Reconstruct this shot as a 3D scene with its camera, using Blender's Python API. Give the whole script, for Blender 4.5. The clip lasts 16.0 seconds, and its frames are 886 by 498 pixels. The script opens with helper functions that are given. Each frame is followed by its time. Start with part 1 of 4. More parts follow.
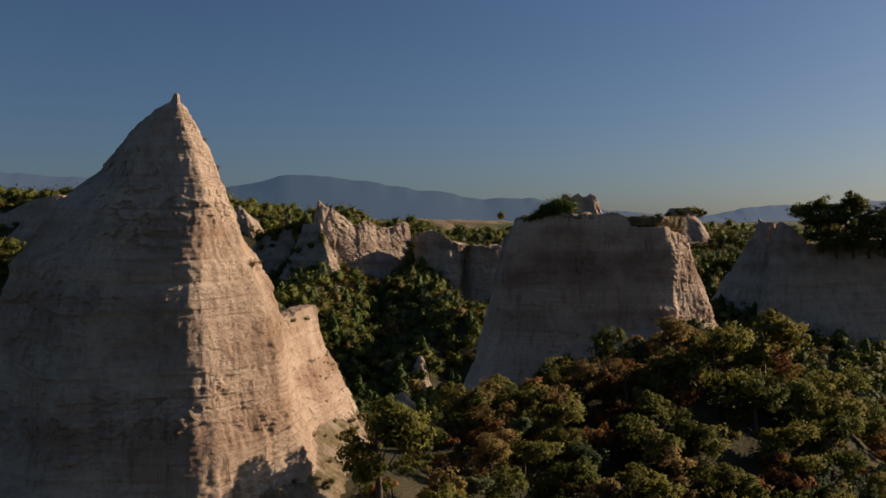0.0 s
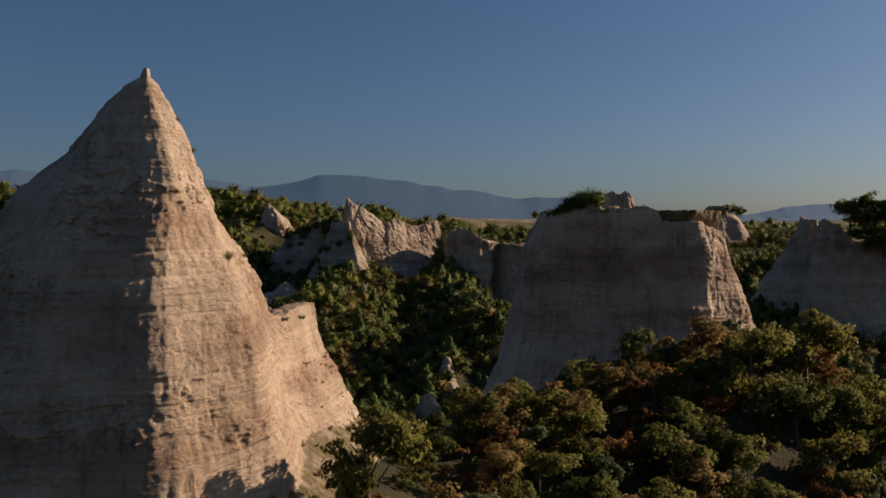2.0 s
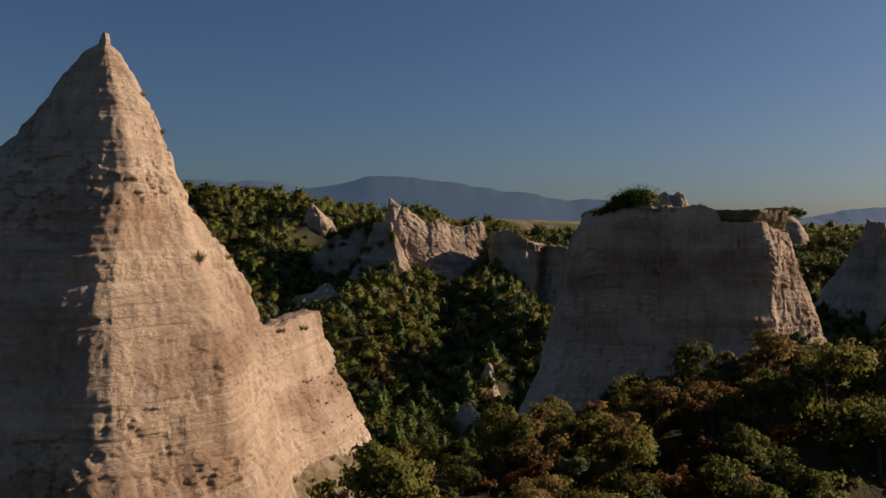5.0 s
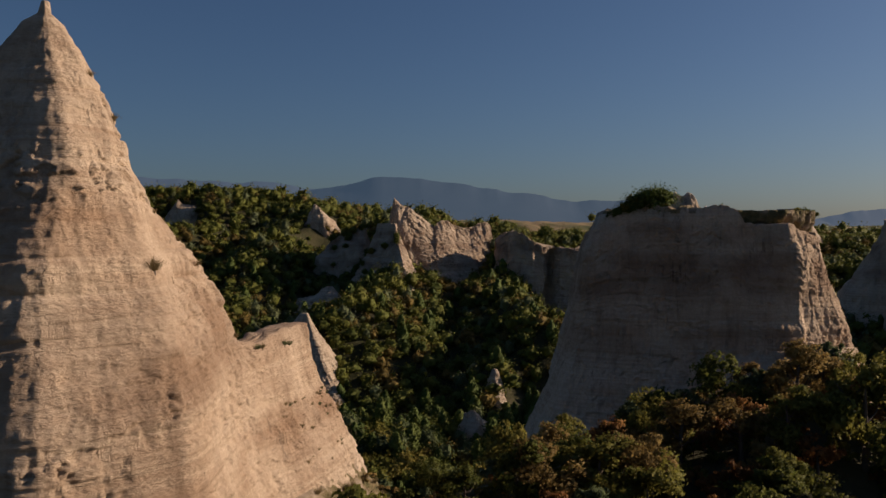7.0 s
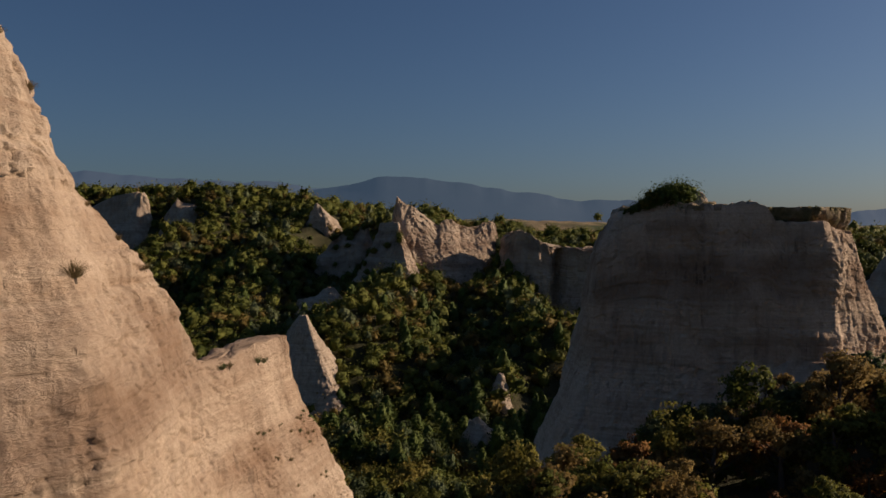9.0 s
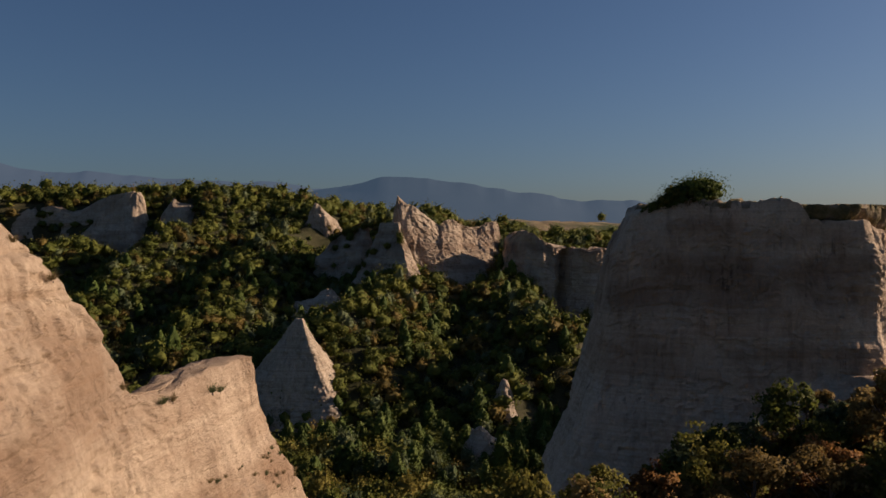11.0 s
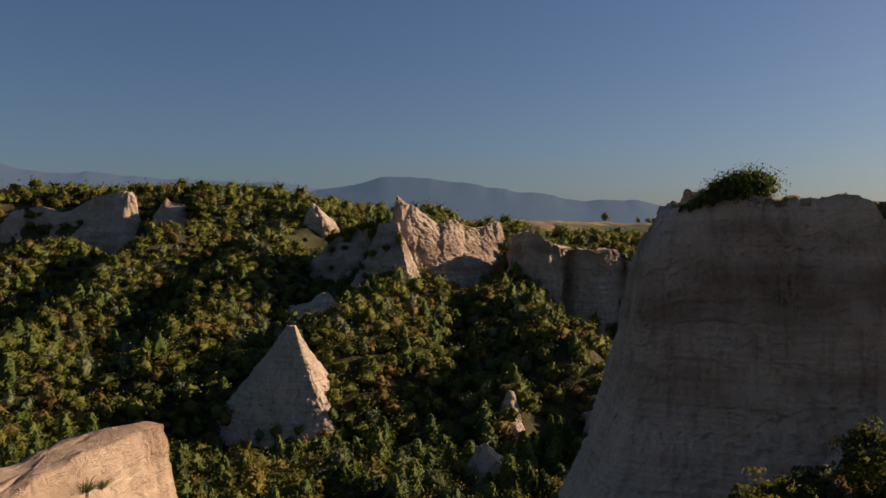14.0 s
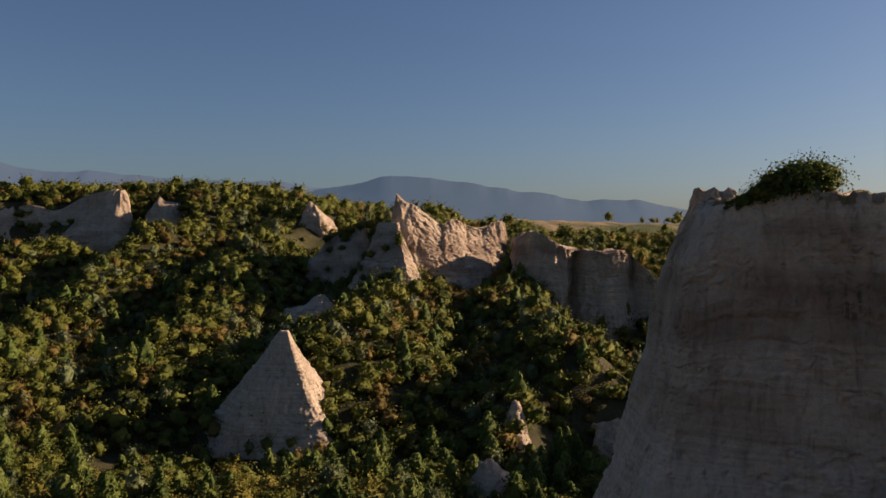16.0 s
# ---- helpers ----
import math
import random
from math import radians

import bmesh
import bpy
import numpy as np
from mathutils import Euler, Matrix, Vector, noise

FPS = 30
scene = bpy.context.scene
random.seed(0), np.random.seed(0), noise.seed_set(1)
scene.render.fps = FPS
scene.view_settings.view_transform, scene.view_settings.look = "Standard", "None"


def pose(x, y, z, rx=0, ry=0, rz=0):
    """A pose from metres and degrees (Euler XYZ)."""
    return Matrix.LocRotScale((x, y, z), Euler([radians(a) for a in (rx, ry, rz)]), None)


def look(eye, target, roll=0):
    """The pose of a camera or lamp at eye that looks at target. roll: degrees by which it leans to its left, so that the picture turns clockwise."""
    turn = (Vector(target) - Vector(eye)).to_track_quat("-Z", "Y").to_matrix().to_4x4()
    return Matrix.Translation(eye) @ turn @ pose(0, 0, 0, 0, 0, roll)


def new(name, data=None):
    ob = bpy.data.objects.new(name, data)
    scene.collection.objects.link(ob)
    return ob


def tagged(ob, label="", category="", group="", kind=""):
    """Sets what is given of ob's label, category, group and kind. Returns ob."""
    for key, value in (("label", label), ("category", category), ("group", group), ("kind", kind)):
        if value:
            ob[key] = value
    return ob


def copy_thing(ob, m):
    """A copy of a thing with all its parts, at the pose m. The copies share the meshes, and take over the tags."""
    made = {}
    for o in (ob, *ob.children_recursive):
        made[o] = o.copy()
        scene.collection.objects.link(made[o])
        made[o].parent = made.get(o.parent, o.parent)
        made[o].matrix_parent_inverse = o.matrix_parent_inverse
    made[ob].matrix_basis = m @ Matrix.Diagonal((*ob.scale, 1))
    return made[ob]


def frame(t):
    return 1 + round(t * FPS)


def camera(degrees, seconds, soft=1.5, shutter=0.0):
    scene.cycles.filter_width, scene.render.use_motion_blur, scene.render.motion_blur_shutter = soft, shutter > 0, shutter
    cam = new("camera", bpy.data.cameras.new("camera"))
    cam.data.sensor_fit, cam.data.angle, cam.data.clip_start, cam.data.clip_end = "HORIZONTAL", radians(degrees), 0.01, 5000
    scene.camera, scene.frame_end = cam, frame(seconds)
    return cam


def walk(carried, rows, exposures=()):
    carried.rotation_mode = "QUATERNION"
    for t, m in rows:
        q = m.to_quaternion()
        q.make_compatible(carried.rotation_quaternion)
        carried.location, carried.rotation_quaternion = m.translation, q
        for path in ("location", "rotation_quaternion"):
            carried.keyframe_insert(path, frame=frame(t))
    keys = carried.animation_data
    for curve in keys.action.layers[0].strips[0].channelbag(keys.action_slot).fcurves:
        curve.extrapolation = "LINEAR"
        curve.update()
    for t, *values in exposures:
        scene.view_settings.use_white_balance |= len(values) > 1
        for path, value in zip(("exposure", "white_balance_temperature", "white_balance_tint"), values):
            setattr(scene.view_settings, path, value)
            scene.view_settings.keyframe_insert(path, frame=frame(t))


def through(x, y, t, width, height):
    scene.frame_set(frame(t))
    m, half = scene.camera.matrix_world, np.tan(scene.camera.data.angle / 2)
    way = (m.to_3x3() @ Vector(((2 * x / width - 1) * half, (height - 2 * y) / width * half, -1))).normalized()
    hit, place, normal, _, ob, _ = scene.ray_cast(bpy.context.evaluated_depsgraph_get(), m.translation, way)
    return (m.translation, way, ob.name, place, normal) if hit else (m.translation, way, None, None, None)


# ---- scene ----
cam = camera(56.0, 16.0)
PATH = [
    (0, (-6.178, 4.407, 60.672), (-5.894, 6.387, 60.632), -0.5),
    (0.5, (-5.307, 5.907, 60.519), (-5.04, 7.889, 60.478), -0.4),
    (1, (-4.328, 7.471, 60.318), (-4.083, 9.455, 60.278), -0.5),
    (1.5, (-3.413, 9.098, 60.111), (-3.192, 11.085, 60.071), -0.5),
    (2, (-2.601, 10.758, 59.909), (-2.403, 12.748, 59.869), -0.5),
    (2.5, (-1.853, 12.472, 59.762), (-1.679, 14.464, 59.724), -0.4),
    (3, (-1.286, 14.193, 59.713), (-1.134, 16.187, 59.676), -0.4),
    (3.5, (-0.812, 15.799, 59.678), (-0.682, 17.794, 59.641), -0.4),
    (4, (-0.38, 17.432, 59.626), (-0.27, 19.429, 59.589), -0.3),
    (4.5, (-0.025, 19.07, 59.626), (0.069, 21.068, 59.591), -0.3),
    (4.7, (0.155, 19.797, 59.668), (0.242, 21.795, 59.632), -0.2),
    (7, (1.015, 28.204, 59.852), (1.082, 30.203, 59.819), -0.1),
    (7.5, (1.168, 30.302, 59.859), (1.232, 32.301, 59.825), -0.1),
    (8, (1.317, 32.48, 59.786), (1.377, 34.478, 59.752), -0.1),
    (8.5, (1.435, 34.609, 59.835), (1.494, 36.607, 59.801), -0.2),
    (9, (1.513, 36.855, 59.787), (1.569, 38.854, 59.753), -0.1),
    (9.2, (1.579, 37.634, 59.818), (1.632, 39.633, 59.784), -0.1),
    (11.5, (2.168, 48.365, 59.772), (2.218, 50.364, 59.739), -0.1),
    (12, (2.303, 50.662, 59.792), (2.352, 52.661, 59.758), -0.1),
    (12.5, (2.354, 52.994, 59.852), (2.402, 54.994, 59.818), -0.2),
    (13, (2.401, 55.424, 59.905), (2.449, 57.423, 59.872), -0.1),
    (13.5, (2.358, 57.835, 60.016), (2.406, 59.835, 59.983), -0.1),
    (14, (2.347, 60.232, 60.124), (2.394, 62.231, 60.091), -0.2),
    (14.5, (2.316, 62.802, 60.221), (2.364, 64.801, 60.188), -0.2),
    (15, (2.179, 65.675, 60.293), (2.226, 67.674, 60.259), -0.1),
    (15.5, (2.341, 68.978, 60.26), (2.387, 70.977, 60.225), -0.1),
    (16, (2.47, 72.238, 60.259), (2.515, 74.237, 60.225), -0.1),
]
walk(cam, [(t, look(eye, target, roll)) for t, eye, target, roll in PATH],
     exposures=[(0, -0.07, 6500, 15), (3.5, -0.12, 6500, 15), (7, -0.25, 6500, 15), (9, -0.35, 6500, 15), (12.5, 0.10, 6750, 17), (14, 0.24, 6950, 18), (16, 0.42, 7050, 19)])

# ---- world, sun ----
SUN_AZ, SUN_EL = 15.0, 19.5          # degrees: azimuth from +x towards +y, and elevation
world = bpy.data.worlds.new("sky")
scene.world = world
world.use_nodes = True
wn = world.node_tree.nodes
sky = wn.new("ShaderNodeTexSky")
sky.sky_type = "NISHITA"
sky.sun_disc = False
sky.sun_elevation = radians(SUN_EL)
sky.sun_rotation = radians(90 - SUN_AZ)
sky.altitude = 400
sky.air_density = 1.0
sky.dust_density = 1.7
sky.ozone_density = 5.4
wn["Background"].inputs["Strength"].default_value = 0.058
world.node_tree.links.new(sky.outputs[0], wn["Background"].inputs["Color"])
sun_data = bpy.data.lights.new("sun", "SUN")
sun_data.energy = 6.2
sun_data.angle = radians(0.6)
sun_data.color = (1.0, 0.80, 0.60)
sun = new("sun", sun_data)
sun_way = Vector((math.cos(radians(SUN_EL)) * math.cos(radians(SUN_AZ)),
                  math.cos(radians(SUN_EL)) * math.sin(radians(SUN_AZ)), math.sin(radians(SUN_EL))))
sun.matrix_world = look(Vector((200, 60, 200)), Vector((200, 60, 200)) - sun_way)


# ---- materials ----
class Nodes:
    """A small wrapper to write node materials briefly."""

    def __init__(self, name):
        self.mat = bpy.data.materials.new(name)
        self.mat.use_nodes = True
        self.t = self.mat.node_tree
        self.bsdf = self.t.nodes["Principled BSDF"]
        self.bsdf.inputs["Roughness"].default_value = 0.95
        self.bsdf.inputs["Specular IOR Level"].default_value = 0.15

    def put(self, value, socket):
        if isinstance(value, bpy.types.NodeSocket):
            self.t.links.new(value, socket)
        elif isinstance(value, (tuple, list)) and len(value) == 3 and len(socket.default_value) == 4:
            socket.default_value = (*value, 1)
        else:
            socket.default_value = value

    def math(self, op, a, b=0.0, clamp=False):
        n = self.t.nodes.new("ShaderNodeMath")
        n.operation, n.use_clamp = op, clamp
        self.put(a, n.inputs[0]), self.put(b, n.inputs[1])
        return n.outputs[0]

    def place(self, sx=1.0, sy=1.0, sz=1.0):
        g = self.t.nodes.new("ShaderNodeNewGeometry")
        m = self.t.nodes.new("ShaderNodeVectorMath")
        m.operation = "MULTIPLY"
        self.t.links.new(g.outputs["Position"], m.inputs[0])
        m.inputs[1].default_value = (sx, sy, sz)
        return m.outputs[0]

    def noise(self, vec, scale=1.0, detail=4.0, rough=0.55, warp=0.0):
        n = self.t.nodes.new("ShaderNodeTexNoise")
        self.t.links.new(vec, n.inputs["Vector"])
        n.inputs["Scale"].default_value, n.inputs["Detail"].default_value = scale, detail
        n.inputs["Roughness"].default_value, n.inputs["Distortion"].default_value = rough, warp
        return n.outputs["Fac"]

    def ramp(self, fac, *stops):
        n = self.t.nodes.new("ShaderNodeValToRGB")
        e = n.color_ramp.elements
        while len(e) < len(stops):
            e.new(0.5)
        for el, (pos, col) in zip(e, stops):
            el.position = pos
            el.color = (*(col if isinstance(col, tuple) else (col, col, col)), 1)
        self.put(fac, n.inputs[0])
        return n.outputs[0]

    def mix(self, fac, a, b, mode="MIX"):
        n = self.t.nodes.new("ShaderNodeMix")
        n.data_type, n.blend_type = "RGBA", mode
        self.put(fac, n.inputs[0]), self.put(a, n.inputs[6]), self.put(b, n.inputs[7])
        return n.outputs[2]

    def bump(self, height, distance, strength=1.0):
        n = self.t.nodes.new("ShaderNodeBump")
        self.put(height, n.inputs["Height"])
        n.inputs["Distance"].default_value, n.inputs["Strength"].default_value = distance, strength
        self.t.links.new(n.outputs[0], self.bsdf.inputs["Normal"])

    def colour(self, value):
        self.put(value, self.bsdf.inputs["Base Color"])
        return self


def rock_material(name, pale, warm, brown, band=1.0, fine=1.0):
    """Weakly cemented sandstone: level beds of slightly different colour, vertical wash streaks, rough crust."""
    n = Nodes(name)
    beds = n.noise(n.place(0.014, 0.014, 0.30 * band), 1.0, 5, 0.62, 0.35)
    thin = n.noise(n.place(0.05, 0.05, 2.6 * band), 1.0, 4, 0.6, 0.2)
    c = n.ramp(beds, (0.30, brown), (0.43, warm), (0.55, pale), (0.66, warm), (0.78, pale))
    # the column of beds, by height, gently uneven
    sep = n.t.nodes.new("ShaderNodeSeparateXYZ")
    n.t.links.new(n.place(), sep.inputs[0])
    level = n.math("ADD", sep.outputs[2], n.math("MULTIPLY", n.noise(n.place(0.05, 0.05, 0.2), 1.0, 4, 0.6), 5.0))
    # the brown taken darker again, for the middle heights of the column
    dark_brown = (brown[0] * 0.74, brown[1] * 0.72, brown[2] * 0.72)
    column = n.ramp(n.math("DIVIDE", n.math("SUBTRACT", level, 36.5), 40.0), (0.0, pale), (0.20, pale), (0.27, warm), (0.33, brown), (0.37, warm), (0.42, warm), (0.47, dark_brown), (0.56, dark_brown),
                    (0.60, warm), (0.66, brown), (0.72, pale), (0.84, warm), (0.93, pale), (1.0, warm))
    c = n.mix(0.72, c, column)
    c = n.mix(n.ramp(thin, (0.42, 0.0), (0.64, 0.45)), c, brown)
    streak = n.noise(n.place(0.9, 0.9, 0.05), 1.0, 5, 0.65, 0.4)
    c = n.mix(n.ramp(streak, (0.50, 0.0), (0.68, 0.5)), c, (brown[0] * 0.5, brown[1] * 0.48, brown[2] * 0.48))
    drip = n.math("MULTIPLY", n.ramp(n.noise(n.place(1.9, 1.9, 0.10), 1.0, 4, 0.6, 0.3), (0.56, 0.0), (0.66, 1.0)),
                  n.ramp(n.noise(n.place(0.10, 0.10, 0.22), 1.0, 3, 0.6), (0.50, 0.0), (0.62, 0.75)))
    c = n.mix(drip, c, (brown[0] * 0.32, brown[1] * 0.33, brown[2] * 0.36))
    # banded pits without depth: the shade inside them is put into the colour
    pit_shade = n.math("MULTIPLY", n.ramp(n.noise(n.place(0.8, 0.8, 2.6), 1.0, 4, 0.6), (0.64, 0.0), (0.70, 1.0)),
                  n.ramp(n.noise(n.place(0.06, 0.06, 0.8), 1.0, 3, 0.6), (0.52, 0.0), (0.64, 0.35)))
    c = n.mix(pit_shade, c, (brown[0] * 0.40, brown[1] * 0.38, brown[2] * 0.38))
    blot = n.noise(n.place(0.13, 0.13, 0.16), 1.0, 6, 0.6)
    c = n.mix(n.ramp(blot, (0.35, 0.6), (0.58, 0.0)), c, (pale[0] * 1.12, pale[1] * 1.12, pale[2] * 1.12))
    grain = n.noise(n.place(3.2, 3.2, 3.2), 1.0, 6, 0.7)
    c = n.mix(n.ramp(grain, (0.3, 0.28), (0.6, 0.0)), c, (brown[0] * 0.7, brown[1] * 0.68, brown[2] * 0.66))
    n.colour(c)
    rills = n.noise(n.place(2.4, 2.4, 0.5), 1.0, 5, 0.6)
    crust = n.noise(n.place(2.2, 2.2, 4.2), 1.0, 9, 0.74)
    chips = n.ramp(n.noise(n.place(1.1, 1.1, 1.9), 1.0, 6, 0.66, 0.5), (0.50, 0.0), (0.535, 1.0))
    pits = n.ramp(n.noise(n.place(4.2, 4.2, 1.1), 1.0, 4, 0.6), (0.60, 1.0), (0.66, 0.0))
    ledges = n.ramp(n.noise(n.place(0.10, 0.10, 1.5 * band), 1.0, 4, 0.6, 0.2), (0.49, 0.0), (0.52, 1.0))
    crust = n.math("ADD", crust, n.math("ADD", n.math("MULTIPLY", chips, 0.24), n.math("ADD", n.math("MULTIPLY", pits, 0.20), n.math("MULTIPLY", ledges, 0.13))))
    n.bump(n.math("ADD", n.math("MULTIPLY", crust, 1.0), n.math("ADD", n.math("MULTIPLY", rills, 0.28), n.math("MULTIPLY", thin, 0.15))), 0.30 * fine, 0.75)
    return n.mat


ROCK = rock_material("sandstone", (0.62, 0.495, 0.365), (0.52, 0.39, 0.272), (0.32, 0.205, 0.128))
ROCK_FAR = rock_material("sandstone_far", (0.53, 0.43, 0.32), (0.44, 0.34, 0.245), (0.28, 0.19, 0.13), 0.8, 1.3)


def leaf_material(name, dark, mid, light, through=0.32):
    n = Nodes(name)
    info = n.t.nodes.new("ShaderNodeObjectInfo").outputs["Random"]
    isle = n.t.nodes.new("ShaderNodeNewGeometry").outputs["Random Per Island"]
    area = n.noise(n.place(0.15, 0.15, 0.12), 1.0, 3, 0.62)
    whole = n.math("ADD", n.math("MULTIPLY", info, 0.45), n.math("MULTIPLY", area, 0.6))
    c = n.ramp(whole, (0.30, dark), (0.5, mid), (0.72, light))
    c = n.mix(n.math("MULTIPLY", isle, 0.22), c, (light[0] * 1.15, light[1] * 1.1, light[2]))
    c = n.mix(n.ramp(isle, (0.0, 0.5), (0.3, 0.0)), c, (dark[0] * 0.6, dark[1] * 0.6, dark[2] * 0.6))
    n.colour(c)
    n.bsdf.inputs["Roughness"].default_value = 0.7
    n.bump(n.noise(n.place(1.9, 1.9, 1.9), 1.0, 5, 0.75), 0.6, 0.55)
    tr = n.t.nodes.new("ShaderNodeBsdfTranslucent")
    n.t.links.new(c, tr.inputs[0])
    mx = n.t.nodes.new("ShaderNodeMixShader")
    mx.inputs[0].default_value = through
    n.t.links.new(n.bsdf.outputs[0], mx.inputs[1])
    n.t.links.new(tr.outputs[0], mx.inputs[2])
    n.t.links.new(mx.outputs[0], n.t.nodes["Material Output"].inputs["Surface"])
    return n.mat


LEAF = leaf_material("oak_leaves", (0.075, 0.098, 0.022), (0.15, 0.168, 0.036), (0.25, 0.225, 0.05), 0.42)
LEAF_STRAW = leaf_material("straw_grass", (0.20, 0.16, 0.08), (0.27, 0.21, 0.11), (0.33, 0.26, 0.14), 0.3)
LEAF_FAR = leaf_material("woodland_leaves", (0.070, 0.098, 0.019), (0.145, 0.165, 0.030), (0.25, 0.205, 0.045))
LEAF_PINE = leaf_material("pine_needles", (0.048, 0.075, 0.015), (0.083, 0.119, 0.022), (0.125, 0.156, 0.035), 0.2)
LEAF_RUST = leaf_material("rusty_leaves", (0.20, 0.088, 0.03), (0.31, 0.14, 0.048), (0.36, 0.195, 0.066), 0.42)
LEAF_BRONZE = leaf_material("bronze_leaves", (0.102, 0.082, 0.022), (0.162, 0.120, 0.031), (0.210, 0.150, 0.041))
LEAF_OCHRE = leaf_material("ochre_leaves", (0.225, 0.155, 0.053), (0.32, 0.225, 0.075), (0.38, 0.275, 0.10), 0.42)
LEAF_GREY = leaf_material("grey_green_leaves", (0.075, 0.100, 0.044), (0.112, 0.150, 0.062), (0.163, 0.188, 0.088))

_n = Nodes("bark")
_n.colour(_n.mix(_n.noise(_n.place(6, 6, 1.2), 1, 4), (0.05, 0.037, 0.027), (0.14, 0.11, 0.085)))
_n.bump(_n.noise(_n.place(9, 9, 2), 1, 5), 0.05)
BARK = _n.mat

_n = Nodes("valley_ground")
_a = _n.noise(_n.place(0.09, 0.09, 0.09), 1, 6, 0.65)
_c = _n.ramp(_a, (0.36, (0.035, 0.042, 0.016)), (0.52, (0.07, 0.065, 0.03)), (0.68, (0.11, 0.09, 0.05)))
_c = _n.mix(_n.math("MULTIPLY", _n.noise(_n.place(1.7, 1.7, 1.7), 1, 6, 0.7), 0.55), _c, (0.045, 0.04, 0.02))
# dry fields on the far plateau
_sep = _n.t.nodes.new("ShaderNodeSeparateXYZ")
_n.t.links.new(_n.place(), _sep.inputs[0])
_far = _n.ramp(_n.math("DIVIDE", _sep.outputs[1], 1400.0), (0.40, 0.0), (0.52, 1.0))
_field = _n.ramp(_n.noise(_n.place(0.006, 0.0022, 0.001), 1, 4, 0.6), (0.42, (0.07, 0.085, 0.03)), (0.50, (0.33, 0.24, 0.13)), (0.62, (0.40, 0.30, 0.17)))
_n.colour(_n.mix(_far, _c, _field))
_n.bump(_n.noise(_n.place(0.8, 0.8, 0.8), 1, 8, 0.7), 0.6)
GROUND = _n.mat

_n = Nodes("scree_grass")
_a = _n.noise(_n.place(0.5, 0.5, 0.5), 1, 7, 0.65)
_n.colour(_n.ramp(_a, (0.34, (0.10, 0.095, 0.04)), (0.48, (0.22, 0.17, 0.09)), (0.62, (0.38, 0.30, 0.22))))
_n.bump(_n.noise(_n.place(2, 2, 2), 1, 8, 0.7), 0.4)
SCREE = _n.mat


def mountain_material(name, low, high, haze_glow):
    """Distant slopes; kilometres of haze are put into their blue base and emission."""
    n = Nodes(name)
    n.put(haze_glow, n.bsdf.inputs["Emission Color"])
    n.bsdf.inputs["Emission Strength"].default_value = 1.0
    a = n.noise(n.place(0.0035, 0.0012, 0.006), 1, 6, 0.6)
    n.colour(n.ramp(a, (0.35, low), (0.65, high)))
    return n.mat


MOUNT_NEAR = mountain_material("mountain_forest_haze", (0.022, 0.036, 0.052), (0.032, 0.046, 0.062), (0.045, 0.072, 0.105))
MOUNT_FAR = mountain_material("mountain_far_haze", (0.03, 0.045, 0.06), (0.038, 0.052, 0.068), (0.064, 0.092, 0.132))


# ---- noise on arrays ----
def _hash(i, j, k, seed):
    h = (i * 374761393 + j * 668265263 + k * 1274126177 + seed * 144665) & 0xFFFFFFFF
    h = ((h ^ (h >> 13)) * 1103515245) & 0xFFFFFFFF
    return ((h ^ (h >> 16)) & 0xFFFF) / 32767.5 - 1.0


TWIST = np.array([[0.7431, -0.5213, 0.4196], [0.6177, 0.7686, -0.1392 - 0.0], [-0.2572, 0.3709, 0.8970]])


def vnoise(p, seed=0):
    """Smooth value noise in -1..1 for points (N, 3), its lattice turned aslant."""
    p = np.asarray(p, float) @ TWIST
    f = np.floor(p)
    i = f.astype(np.int64)
    w = p - f
    w = w * w * (3 - 2 * w)
    out = np.zeros(len(p))
    for a in (0, 1):
        for b in (0, 1):
            for c in (0, 1):
                g = np.where(a, w[:, 0], 1 - w[:, 0]) * np.where(b, w[:, 1], 1 - w[:, 1]) * np.where(c, w[:, 2], 1 - w[:, 2])
                out += g * _hash(i[:, 0] + a, i[:, 1] + b, i[:, 2] + c, seed)
    return out


def fbm(p, octaves=4, seed=0, gain=0.5):
    out, amp, p = 0, 1.0, np.asarray(p, float)
    for o in range(octaves):
        out = out + amp * vnoise(p * 2.03**o + 17.3 * o, seed + o)
        amp *= gain
    return out


def smooth(a, b, v):
    s = np.clip((np.asarray(v, float) - a) / (b - a), 0, 1)
    return s * s * (3 - 2 * s)


# ---- meshes ----
def mesh_from(name, verts, quads, material, smooth_shade=True, normals=None):
    """A mesh from arrays of corners (N, 3) and of faces (M, 3 or 4), with normals of its own where given."""
    verts, quads = np.asarray(verts, np.float32), np.asarray(quads, np.int32)
    me = bpy.data.meshes.new(name)
    m, k = quads.shape
    me.vertices.add(len(verts))
    me.vertices.foreach_set("co", verts.ravel())
    me.loops.add(m * k)
    me.loops.foreach_set("vertex_index", quads.ravel())
    me.polygons.add(m)
    me.polygons.foreach_set("loop_start", np.arange(0, m * k, k, dtype=np.int32))
    me.polygons.foreach_set("loop_total", np.full(m, k, np.int32))
    me.polygons.foreach_set("use_smooth", np.full(m, smooth_shade))
    me.materials.append(material)
    me.update(calc_edges=True)
    me.validate()
    if normals is not None:
        me.normals_split_custom_set_from_vertices(np.asarray(normals, float))
    return me


def grid_faces(nu, nv, wrap):
    """Faces of a grid of nv rows with nu corners each."""
    u = np.arange(nu if wrap else nu - 1)
    a = (np.arange(nv - 1)[:, None] * nu + u).ravel()
    b = (np.arange(nv - 1)[:, None] * nu + (u + 1) % nu).ravel()
    return np.stack([a, b, b + nu, a + nu], 1)


